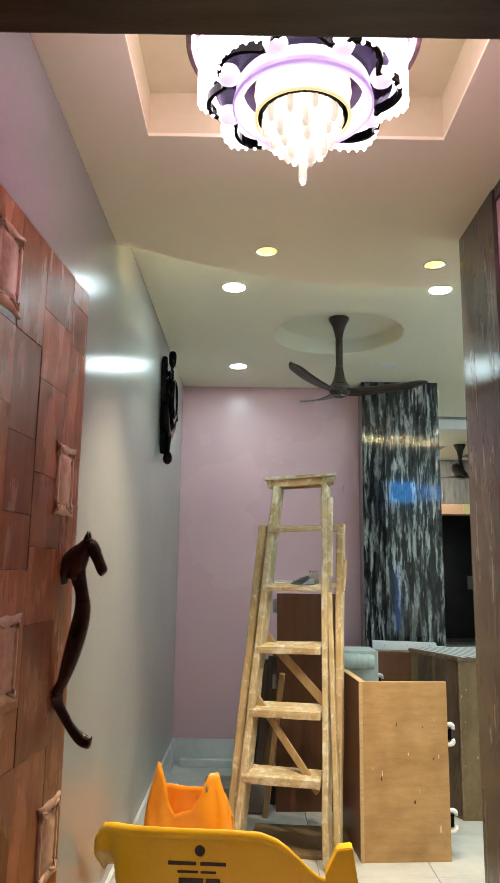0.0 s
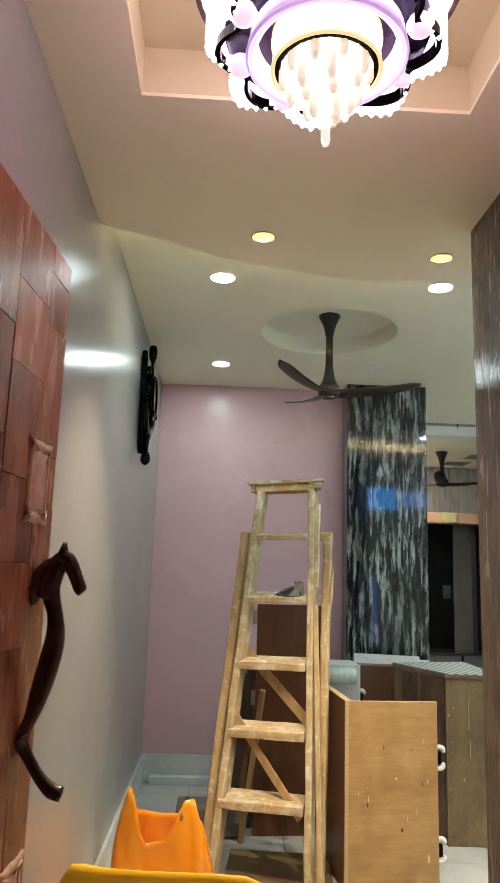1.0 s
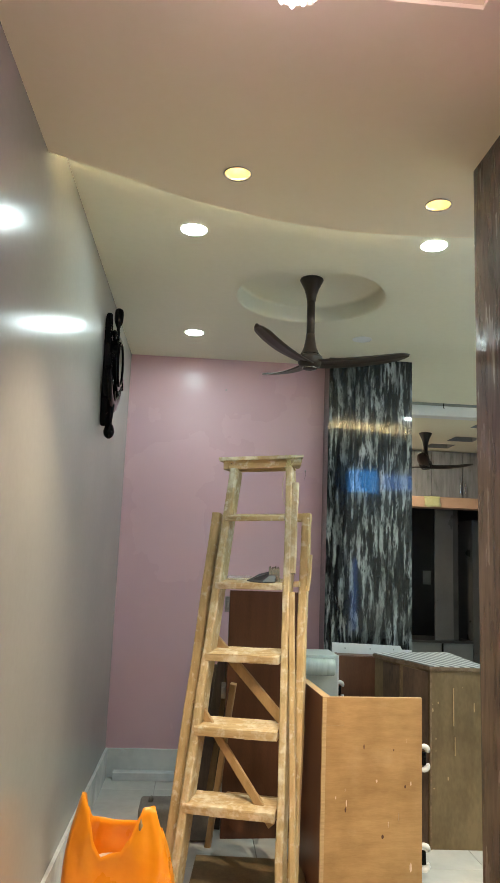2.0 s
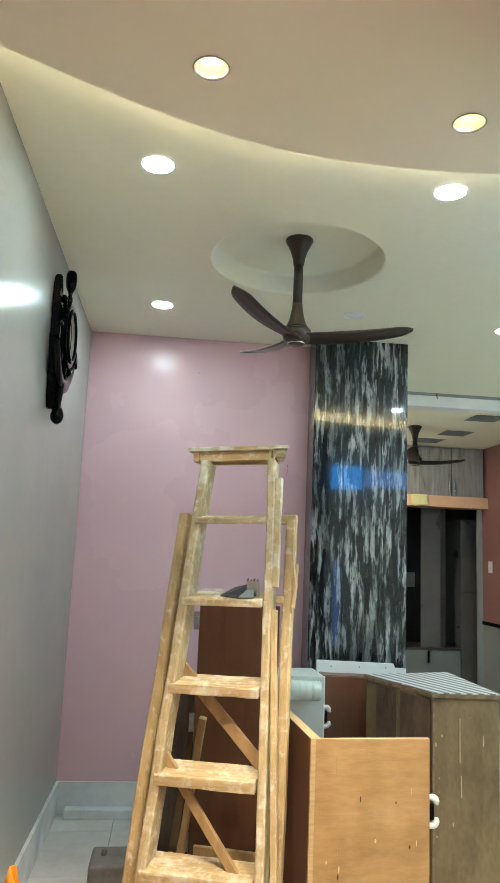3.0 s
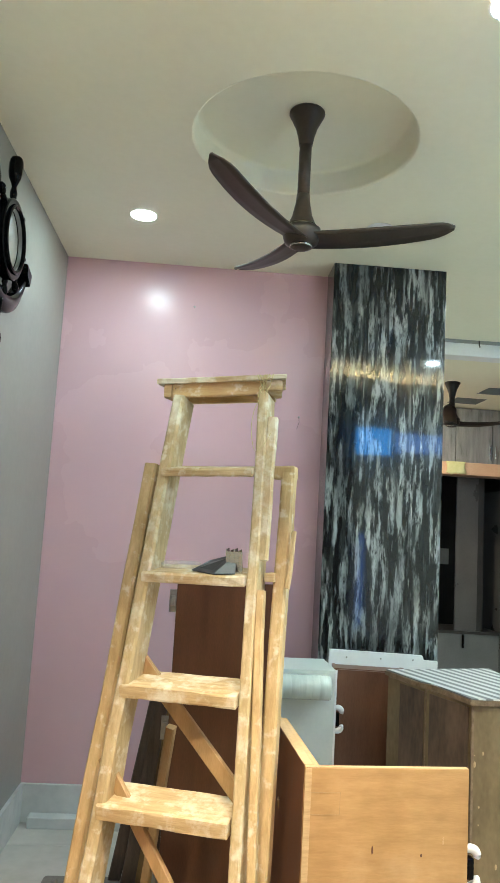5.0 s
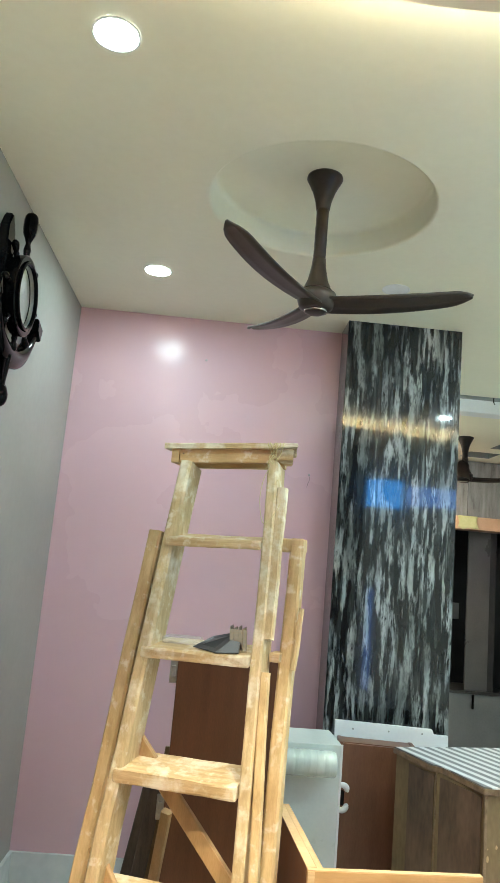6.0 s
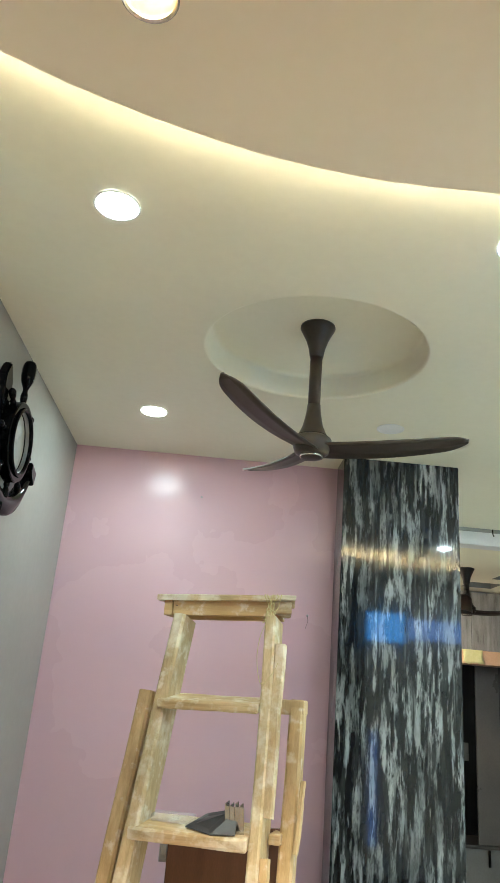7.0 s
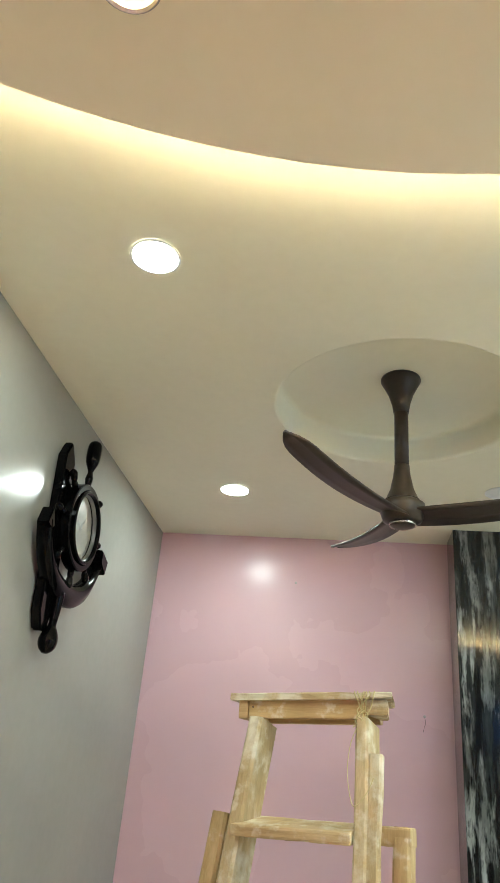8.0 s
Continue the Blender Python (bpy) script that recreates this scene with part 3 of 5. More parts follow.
for o in room2_fill_lamp.children_recursive:
    if o.name.startswith("panel"):
        o.data.materials[0] = M_DOWN2


# ---------------------------------------------------------------- ceiling fans
def fan_blade(bm, angle, r0=0.035, r1=0.57):
    """A long scimitar blade with a twist and a rounded tip."""
    n = 20
    rows = []
    for i in range(n + 1):
        s = i / n
        r = r0 + (r1 - r0) * s
        half = (0.050 + 0.011 * math.sin(math.pi * s) - 0.004 * s) * (1 - max(0, (s - 0.84) / 0.16) ** 2.4 * 0.80)
        sweep = -0.012 * math.sin(math.pi * s) + 0.012 * s
        pitch = radians(-13 + 5 * s)
        z = 0.006 + 0.062 * s * s
        row = []
        for c, th in ((-1, 0.0), (-0.5, 0.004), (0.3, 0.005), (1, 0.0)):
            row.append((r, sweep + c * half * math.cos(pitch), z + c * half * math.sin(pitch) + th))
        rows.append(row)
    rot = Matrix.Rotation(angle, 3, "Z")
    top = [[bm.verts.new(rot @ Vector(p)) for p in row] for row in rows]
    bot = [[bm.verts.new(rot @ (Vector(p) - Vector((0, 0, 0.007)))) for p in row] for row in rows]
    for g in (top, bot):
        for a, b in zip(g, g[1:]):
            for j in range(3):
                bm.faces.new((a[j], a[j + 1], b[j + 1], b[j]))
    for i in range(n):
        for j in (0, 3):
            bm.faces.new((top[i][j], top[i + 1][j], bot[i + 1][j], bot[i][j]))
    for i in (0, n):
        for j in range(3):
            bm.faces.new((top[i][j], top[i][j + 1], bot[i][j + 1], bot[i][j]))
    return bm


def ceiling_fan(m, drop, turn, label, paint):
    """Three blades on a trumpet-shaped rod; the origin is at the ceiling."""
    t = thing("ceiling_fan", m, label, "ceiling fan", "ceiling fans")
    part("canopy", lathe([(0.068, 0.0), (0.069, -0.008), (0.060, -0.025), (0.043, -0.06), (0.031, -0.10), (0.0255, -0.135)], 32), paint, t, smooth=True)
    part("rod", lathe([(0.0235, -0.13), (0.0235, -drop + 0.20)], 24), paint, t, smooth=True)
    part("shroud", lathe([(0.025, -drop + 0.205), (0.028, -drop + 0.17), (0.038, -drop + 0.12), (0.054, -drop + 0.082), (0.063, -drop + 0.072)], 32), paint, t, smooth=True)
    part("motor_housing", lathe([(0.060, -drop + 0.074), (0.072, -drop + 0.066), (0.073, -drop + 0.050), (0.068, -drop + 0.030), (0.062, -drop + 0.012), (0.045, -drop + 0.004)], 36), paint, t, smooth=True)
    hub = part("hub_cap", lathe([(0.042, -drop + 0.006), (0.040, -drop - 0.004), (0.028, -drop - 0.008)], 32), paint, t, smooth=True)
    part("seam", lathe([(0.0575, -drop + 0.0795), (0.0595, -drop + 0.0775), (0.0590, -drop + 0.0755)], 32, cap=False), M_BLACK, hub, "dark seam under the shroud", True)
    part("hub_ring", lathe([(0.040, -drop + 0.003), (0.044, -drop - 0.001), (0.042, -drop - 0.005), (0.039, -drop - 0.002)], 32, cap=False), M_STEEL, hub, "bright metal ring", True)
    for k in range(3):
        bm = fan_blade(bmesh.new(), radians(turn + 120 * k))
        bmesh.ops.translate(bm, verts=bm.verts, vec=(0, 0, -drop + 0.024))
        part("blade", bm, paint, t, smooth=True)
    return t


ceiling_fan(pose(0.650, 4.868, ZU + 0.108), 0.538, -9, "dark brown three-blade ceiling fan hanging in the round recess", M_FAN)
ceiling_fan(pose(2.475, 8.35, 2.888), 0.39, 8, "ceiling fan in the second room, coloured near black as if backlit", M_FAN2)


# ---------------------------------------------------------------- chandelier
def lobed_ring(bm, r, amp, lobes, z0, z1, thick, n=120, dip=0.0, phase=0.0):
    """A wavy upright band."""
    def pt(i, dr, z):
        a = 2 * math.pi * i / n
        rr = r + amp * abs(math.cos(lobes * a / 2 + phase)) - amp * 0.5 + dr
        return rr * math.cos(a), rr * math.sin(a), z
    q = [[bm.verts.new(pt(i, dr, z + dip * abs(math.sin(lobes * math.pi * i / n + phase)))) for i in range(n)]
         for dr, z in ((0, z1), (0, z0), (-thick, z0), (-thick, z1))]
    for k in range(4):
        r0, r1 = q[k], q[(k + 1) % 4]
        for i in range(n):
            j = (i + 1) % n
            bm.faces.new((r0[i], r0[j], r1[j], r1[i]))
    return bm


def crystal(bm, x, y, ztop, length, r):
    """A faceted drop with a blunt lower end."""
    return lathe([(r * 0.5, 0), (r, -r), (r, -length + r * 1.2), (r * 0.55, -length)], 6, bm, (x, y, ztop))


def chandelier(m):
    t = thing("chandelier", m, "round crystal chandelier glowing white and violet, hanging in the ceiling tray", "chandelier")
    part("canopy", lathe([(0.30, 0.0), (0.305, -0.012), (0.305, -0.035), (0.29, -0.045)], 56), M_FRAME, t, "dark brown ceiling plate")
    part("crystal_band", lobed_ring(bmesh.new(), 0.252, 0.045, 8, -0.375, -0.06, 0.012, dip=0.014), M_CRYS, t, "glowing scalloped outer band of crystal")
    part("tier_plate", lathe([(0.235, -0.188), (0.305, -0.188), (0.308, -0.196), (0.308, -0.213), (0.2945, -0.213), (0.2945, -0.204), (0.235, -0.204)], 56, cap=False), M_FRAME, t, "dark brown ring plate")
    # light ring added behind the plate's lip, to tint the nearby wall pink
    part("violet_halo", lathe([(0.2855, -0.2045), (0.2905, -0.2045), (0.2905, -0.2085), (0.2855, -0.2085)], 64, cap=False), M_HALO, t, "added thin pink-violet light ring hidden under the plate")
    part("ribbon", lobed_ring(bmesh.new(), 0.232, 0.046, 8, -0.368, -0.344, 0.012, phase=0.6), M_BLACK, t, "dark mirror ribbon")
    base = part("base_plate", lathe([(0.118, -0.322), (0.232, -0.322), (0.232, -0.332), (0.118, -0.332)], 64, cap=False), M_MIRROR, t, "dark mirror base plate")
    for k in range(8):
        a = 2 * math.pi * (k + 0.5) / 8
        part("bulb_shade", lathe([(0.010, 0.0), (0.024, -0.006), (0.031, -0.022), (0.024, -0.038), (0.009, -0.046)], 18, None, (0.207 * math.cos(a), 0.207 * math.sin(a), -0.333)), M_LAV, base, "round glowing crystal shade", True)
    part("violet_well", lathe([(0.126, -0.334), (0.156, -0.334), (0.156, -0.336), (0.126, -0.336)], 48, cap=False), M_WELL, t, "dark violet well")
    part("violet_band", lathe([(0.180, -0.374), (0.183, -0.388), (0.178, -0.394), (0.175, -0.374)], 64, cap=False), M_CRYSV, t, "thin violet glowing band")
    part("lavender_band", lathe([(0.156, -0.335), (0.174, -0.340), (0.176, -0.385), (0.168, -0.392), (0.158, -0.385)], 64, cap=False), M_LAV, t, "pale lavender glowing crystal ring")
    part("amber_band", lathe([(0.124, -0.325), (0.126, -0.352), (0.122, -0.352), (0.120, -0.325)], 48, cap=False), M_CRYSY, t, "amber glowing drum")
    part("inner_band", lathe([(0.112, -0.16), (0.121, -0.37), (0.123, -0.415), (0.117, -0.415), (0.108, -0.16)], 48, cap=False), M_CRYSW, t, "glowing crystal drum")
    part("gold_rim", lathe([(0.124, -0.413), (0.1255, -0.420), (0.119, -0.423), (0.116, -0.415)], 48, cap=False), M_CRYSY, t, "thin amber rim")
    part("inner_ribbon", lathe([(0.100, -0.30), (0.112, -0.30), (0.116, -0.418), (0.104, -0.418)], 48, cap=False), M_BLACK, t, "dark mirror ribbon")
    part("lamp_plate", lathe([(0.099, -0.27), (0.096, -0.28)], 32), M_CRYSW, t, "glowing lamp plate")
    rnd = random.Random(4)
    for ring, n, ln in ((0.0, 1, 0.36), (0.028, 6, 0.298), (0.052, 10, 0.266), (0.076, 14, 0.236), (0.096, 20, 0.206)):
        for k in range(n):
            a = 2 * math.pi * k / n + ring * 9
            part("crystal_drop", crystal(bmesh.new(), ring * math.cos(a), ring * math.sin(a), -0.25, ln + rnd.uniform(-0.012, 0.012), 0.0105), M_GLASS if (k % 2 == 0) else M_DROP, t)
    for k in range(72):
        a = 2 * math.pi * k / 72
        rr = 0.252 + 0.045 * abs(math.cos(4 * a)) - 0.0225 - 0.006
        dip = 0.014 * abs(math.sin(4 * a))
        part("crystal_bead", lathe([(0.002, 0.003), (0.006, 0), (0.006, -0.006), (0.002, -0.011)], 6, None, (rr * math.cos(a), rr * math.sin(a), -0.375 + dip)), M_CRYS, t)
    return t


chandelier(pose(0.188, 1.98, 3.02))


# ---------------------------------------------------------------- entrance door and frame
frame_ob = structure("door_frame", box((-0.51, 1.06, 2.219), (0.52, 1.236, 2.32), 0.004), M_FRAME, "dark wooden door frame")
part("jamb", box((-0.51, 1.06, FZ), (-0.482, 1.236, 2.219), 0.003), M_FRAME, frame_ob)
part("jamb", box((0.455, 1.06, FZ), (0.52, 1.236, 2.219), 0.003), M_FRAME, frame_ob)

ANG = -math.degrees(math.atan2(0.047, 0.578))
DW, DH = 1.005, 2.219 - FZ - 0.012
door = tagged(new("door_1"), "open entrance door of red-brown wooden blocks with carved pale plaques", "door", "", "structure")
door.matrix_basis = pose(-0.4785, 1.246, FZ + 0.012, 0, 0, ANG)
# in the door's own frame y runs from the hinge to the free edge, x points into the room
part("leaf", box((-0.045, 0.0, 0.0), (-0.006, DW, DH), 0.002), M_BROWN, door)
rnd = random.Random(11)
yy = 0.012
cols = (0.16, 0.15, 0.19, 0.15, 0.19, 0.13)
for ci, w in enumerate(cols):
    z = 0.012
    while z < DH - 0.05:
        h = min(rnd.choice((0.12, 0.17, 0.22, 0.29)), DH - 0.012 - z)
        if DH - 0.012 - z - h < 0.06:
            h = DH - 0.012 - z
        part("block", box((-0.006, yy + 0.0003, z + 0.0003), (rnd.uniform(-0.001, 0.001), yy + w - 0.0003, z + h - 0.0003), 0.0008, seg=1), M_DOORW, door)
        z += h
    yy += w + 0.0012


def plaque(y, z, w, h):
    """A carved scroll plaque with notched ends and a sunk middle."""
    bm = bmesh.new()
    outline = []
    for side in (1, -1):
        for i in range(11):
            u = side * (2 * i / 10 - 1)
            hw = 0.80 + 0.20 * abs(u) ** 5 - 0.14 * math.exp(-((abs(u) - 0.76) / 0.12) ** 2)
            outline.append((side * hw * w / 2, u * h / 2))
        for i in range(1, 4):
            u = i / 4
            outline.append((side * (1 - 2 * u) * w / 2 * 0.86, side * h / 2 * (0.93 + 0.05 * math.sin(math.pi * u) ** 4)))
    rings = []
    for f, x in ((1.0, 0.0), (0.97, 0.006), (0.80, 0.007), (0.75, 0.003), (0.70, 0.003), (0.66, 0.005)):
        rings.append([bm.verts.new((x, y + a * f, z + b * f)) for a, b in outline])
    for r0, r1 in zip(rings, rings[1:]):
        for i in range(28):
            bm.faces.new((r0[i], r0[(i + 1) % 28], r1[(i + 1) % 28], r1[i]))
    bm.faces.new(rings[-1])
    for e in (-1, 1):
        for s in (-1, 1):
            tube([(0.006, y + s * w * 0.12, z + e * h * 0.36), (0.008, y + s * w * 0.34, z + e * h * 0.42), (0.006, y + s * w * 0.40, z + e * h * 0.33)], [0.003, 0.004, 0.002], 6, bm)
    return part("carved_plaque", bm, M_CARVE, door, "pale carved wooden plaque", True)


for y, z in ((0.45, 2.05), (0.865, 1.655), (0.57, 1.25), (0.895, 0.80), (0.27, 1.655), (0.31, 0.5)):
    plaque(y, z - FZ, 0.150, 0.185)

# horse handle: mane and foot fixed to the leaf, neck and body standing off it
handle = part("handle", tube([(0.002, 0.885, 1.13 - FZ), (0.016, 0.898, 1.16 - FZ), (0.030, 0.902, 1.21 - FZ), (0.044, 0.906, 1.27 - FZ), (0.054, 0.908, 1.33 - FZ), (0.050, 0.908, 1.375 - FZ), (0.040, 0.907, 1.41 - FZ), (0.034, 0.907, 1.44 - FZ)],
                            [0.014, 0.014, 0.020, 0.023, 0.021, 0.017, 0.019, 0.022], 12, None, 1.0, (0, 1, 0)), M_BRONZE, door, "dark bronze horse-shaped pull handle", True)
part("head", tube([(0.026, 0.907, 1.41 - FZ), (0.036, 0.907, 1.450 - FZ), (0.050, 0.908, 1.485 - FZ), (0.068, 0.908, 1.492 - FZ), (0.086, 0.908, 1.462 - FZ), (0.100, 0.908, 1.432 - FZ), (0.106, 0.908, 1.424 - FZ)],
                  [0.024, 0.025, 0.022, 0.020, 0.016, 0.0155, 0.011], 12, None, 0.95, (0, 1, 0)), M_BRONZE, handle, "", True)
bm = tube([(0.056, 0.899, 1.500 - FZ), (0.058, 0.898, 1.515 - FZ), (0.060, 0.898, 1.530 - FZ)], [0.009, 0.006, 0.001], 8)
tube([(0.056, 0.917, 1.500 - FZ), (0.058, 0.918, 1.515 - FZ), (0.060, 0.918, 1.530 - FZ)], [0.009, 0.006, 0.001], 8, bm)
part("ear", bm, M_BRONZE, handle, "", True)
part("mane", tube([(0.050, 0.907, 1.495 - FZ), (0.028, 0.907, 1.475 - FZ), (0.010, 0.906, 1.445 - FZ), (0.000, 0.906, 1.418 - FZ), (0.004, 0.906, 1.395 - FZ)], [0.010, 0.020, 0.026, 0.024, 0.008], 10, None, 0.9, (0, 1, 0)), M_BRONZE, handle, "", True)
part("leg", tube([(0.004, 0.885, 1.135 - FZ), (0.012, 0.890, 1.11 - FZ), (0.030, 0.898, 1.075 - FZ), (0.050, 0.904, 1.045 - FZ), (0.072, 0.906, 1.026 - FZ), (0.092, 0.907, 1.020 - FZ)], [0.022, 0.014, 0.012, 0.013, 0.016, 0.015], 10, None, 1.0, (0, 1, 0)), M_BRONZE, handle, "", True)


# ---------------------------------------------------------------- step ladder
def ladder(m):
    """Local x runs along the steps, y away from the viewer, z up from the floor."""
    t = thing("step_ladder", m, "paint-splashed wooden step ladder standing on the floor", "ladder")
    lean = 0.1922
    z0 = -FZ                         # heights below are above world zero

    def uL(z): return (z - 1.01) * 0.0733
    def uR(z): return 0.3592 - (z - 1.01) * 0.0171
    def vF(z): return (z - 1.01) * lean
    top, foot = 1.965, FZ

    def P(u, v, z): return (u, v, z + z0)

    def upright(name, u0, za, u1, zb, off, w, d, paint, seed, cuts=9, wob=0.003, bevel=0.007):
        """A bar lying parallel to the front, off metres behind its face."""
        return part(name, beam(P(u0, vF(za) + off, za), P(u1, vF(zb) + off, zb), w, d, seed=seed, cuts=cuts, wob=wob, bevel=bevel), paint, t)
    upright("front_rail", uL(foot) - 0.022, foot + 0.012, uL(top) - 0.022, top, 0.056, 0.042, 0.112, M_LADDER, 1, bevel=0.008)
    upright("front_rail", 0.408, foot - 0.002, 0.362, top, 0.054, 0.035, 0.105, M_LADDER, 2, bevel=0.006)
    for z, dz in ((1.7105, 0.030), (1.3603, 0.034), (1.01, 0.040), (0.6709, 0.044), (0.333, 0.044)):
        w0, w1 = uL(z) - 0.028, uR(z) + 0.004
        r = random.Random(int(z * 100))
        bm = box((w0, vF(z) - 0.012, z + z0 - dz), (w1, vF(z) + (0.13 if z > 1.6 else 0.145), z + z0), 0.007)
        bmesh.ops.subdivide_edges(bm, edges=[e for e in bm.edges if e.calc_length() > 0.2], cuts=7)
        for v in bm.verts:
            v.co.z += r.uniform(-0.0012, 0.0012) + 0.14 * (v.co.y - vF(z))
            v.co.y += r.uniform(-0.0014, 0.0014)
        part("step", bm, M_STEP, t)
    # the third step runs on past the side rail at its back
    part("step_end", box((0.398, vF(1.36) + 0.065, 1.3703 + z0 - 0.03), (0.432, vF(1.36) + 0.138, 1.3703 + z0 - 0.002), 0.004), M_STEP, t)
    # top: board over a front and a back rail
    zt, vt = 2.0405, vF(2.0365)
    bm = box((-0.043, vt + 0.002, zt + z0 - 0.019), (0.443, vt + 0.19, zt + z0), 0.003)
    bmesh.ops.subdivide_edges(bm, edges=[e for e in bm.edges if e.calc_length() > 0.3], cuts=9)
    r = random.Random(8)
    for v in bm.verts:
        v.co.z += r.uniform(-0.0012, 0.0012)
        v.co.y += r.uniform(-0.002, 0.002)
        if v.co.x > 0.43:
            v.co.x -= 0.32 * (v.co.y - vt)
        if v.co.x > 0.37 and v.co.z < zt + z0 - 0.008:
            v.co.z += 0.10 * (v.co.x - 0.37)
    part("top_board", bm, M_STEP, t)
    part("apron", box((0.013, vt + 0.016, zt + z0 - 0.066), (0.362, vt + 0.038, zt + z0 - 0.018), 0.003), M_APRON, t)
    part("apron", box((0.013, vt + 0.150, zt + z0 - 0.066), (0.362, vt + 0.172, zt + z0 - 0.018), 0.003), M_APRON, t)
    part("apron_end", box((-0.018, vt + 0.012, zt + z0 - 0.068), (0.011, vt + 0.174, zt + z0 - 0.018), 0.003), M_APRON, t)
    part("apron_end", prism([(0.364, vt + 0.012), (0.426, vt + 0.010), (0.388, vt + 0.15), (0.364, vt + 0.15)], zt + z0 - 0.056, zt + z0 - 0.018, bevel=0.003), M_STEP, t)
    for x in (0.026, 0.350):
        nail = lathe([(0.0028, 0), (0.0022, 0.0012)], 8)
        bmesh.ops.rotate(nail, verts=nail.verts, matrix=Matrix.Rotation(radians(90), 3, "X"))
        bmesh.ops.translate(nail, verts=nail.verts, vec=(x, vt + 0.016, zt + z0 - 0.036))
        part("nail_head", nail, M_DKBOARD, t)
    # outer rails, fixed behind the front ones up to the second step
    upright("outer_rail", -0.162, foot + 0.014, -0.050, 1.728, 0.080, 0.048, 0.055, M_LADDER2, 3)
    upright("outer_rail", 0.445, foot - 0.003, 0.445, 1.722, 0.120, 0.045, 0.055, M_LADDER2, 4, wob=0.002)
    part("cross_rail", box((uR(1.70) + 0.040, vF(1.71) + 0.090, 1.712 + z0 - 0.030), (0.470, vF(1.71) + 0.150, 1.712 + z0 + 0.014), 0.006), M_LADDER2, t)
    upright("batten", 0.4005, 1.41, 0.3985, 1.885, 0.022, 0.034, 0.03, M_LADDER, 5, cuts=5, wob=0.002, bevel=0.005)
    upright("batten", 0.474, foot - 0.003, 0.404, 1.315, 0.022, 0.026, 0.03, M_LADDER2, 6, wob=0.002, bevel=0.004)
    upright("splint", 0.474, 1.32, 0.486, 1.505, 0.090, 0.014, 0.02, M_LADDER2, 7, cuts=4, bevel=0.003)
    # braces and rear prop
    part("brace", beam(P(-0.058, vF(1.107) + 0.11, 1.107), P(0.385, vF(0.68) + 0.11, 0.680), 0.020, 0.050, side=(0, 1, 0), seed=8), M_BRACE, t)
    part("brace", beam(P(-0.080, vF(0.779) + 0.06, 0.779), P(0.350, vF(0.26) + 0.06, 0.260), 0.020, 0.040, side=(0, 1, 0), seed=9), M_BRACE, t)
    part("rear_leg", beam(P(-0.15, 0.45, foot), P(0.042, 0.27, 0.82), 0.032, 0.032, seed=10), M_BRACE, t)
    part("rear_leg", beam(P(0.46, 0.52, foot), P(0.43, 0.326, 0.62), 0.032, 0.032, seed=12), M_BRACE, t)
    part("rear_bar", beam(P(-0.04, 0.44, 0.20), P(0.48, 0.44, 0.20), 0.022, 0.045, side=(0, 1, 0), seed=13), M_BRACE, t)
    # jute string tied round the top
    r = random.Random(3)
    for k in range(6):
        pts = [P(0.340 + 0.010 * k + r.uniform(-0.006, 0.006), vt + 0.006, zt + 0.002), P(0.342 + 0.010 * k, vt - 0.002, zt - 0.01)]
        for q in range(1, 6):
            pts.append(P(0.350 + 0.004 * k + r.uniform(-0.014, 0.014), vt + 0.006 - q * 0.004, zt - 0.02 - q * (0.014 + 0.004 * (k % 3))))
        part("string", tube(pts, 0.0018, 5), M_STRING, t, "jute string tied round the top")
    knot = bmesh.new()
    for k in range(4):
        tube([P(0.354 + 0.010 * math.cos(i * 1.05 + k), vt - 0.010 + 0.004 * math.sin(i * 2 + k), zt - 0.075 + 0.008 * math.sin(i * 1.05 + k)) for i in range(7)], 0.002, 5, knot)
    part("string_knot", knot, M_STRING, t, "knot of jute string")
    # a loose loop of string hanging down the side rail
    part("string", tube([P(0.352, vt - 0.012, 1.955), P(0.338, vt - 0.03, 1.91), P(0.334, vt - 0.045, 1.85), P(0.345, vt - 0.06, 1.79), P(0.362, vt - 0.07, 1.765), P(0.390, vt - 0.055, 1.80), P(0.402, vt - 0.045, 1.83)], 0.0012, 5), M_STRING, t)
    return t


LADDER = pose(0.1455, 4.6488, FZ, 0, 0, -20.6) @ pose(0.18, 0, 1.09) @ pose(0, 0, 0, 0, -1.55, 0) @ pose(-0.18, 0, -1.09)
ladder(LADDER)

# things left on the third step
t = thing("sheet_offcut", LADDER @ pose(0.16, 0.085, 1.3645 - FZ, 8), "dark folded plastic sheet lying on the ladder step", "plastic sheet")
bm = bmesh.new()
a = [bm.verts.new(p) for p in ((0.0, 0.01, 0.004), (0.09, -0.03, 0.002), (0.16, -0.02, 0.004), (0.155, 0.03, 0.06), (0.05, 0.06, 0.03))]
b = [bm.verts.new(v.co + Vector((0, 0.004, -0.003))) for v in a]
bm.faces.new(a), bm.faces.new(b[::-1])
for i in range(5):
    bm.faces.new((a[i], a[(i + 1) % 5], b[(i + 1) % 5], b[i]))
part("sheet", bm, M_CLOTH, t)
t = thing("metal_clips", LADDER @ pose(0.285, 0.09, 1.3645 - FZ, 8), "small bundle of bright metal brackets on the ladder step", "brackets")
for k in range(4):
    bm = box((-0.002 + k * 0.014, 0, 0), (0.001 + k * 0.014, 0.03, 0.078 - 0.004 * (k % 2)), 0.0)
    box((0.001 + k * 0.014, 0.0, 0.0), (0.011 + k * 0.014, 0.003, 0.07), 0.0, bm)
    part("bracket", bm, M_STEEL, t)
t = thing("clear_bag", LADDER @ pose(0.07, 0.115, 1.3685 - FZ, 8), "crumpled clear plastic wrap on the ladder step", "plastic wrap")
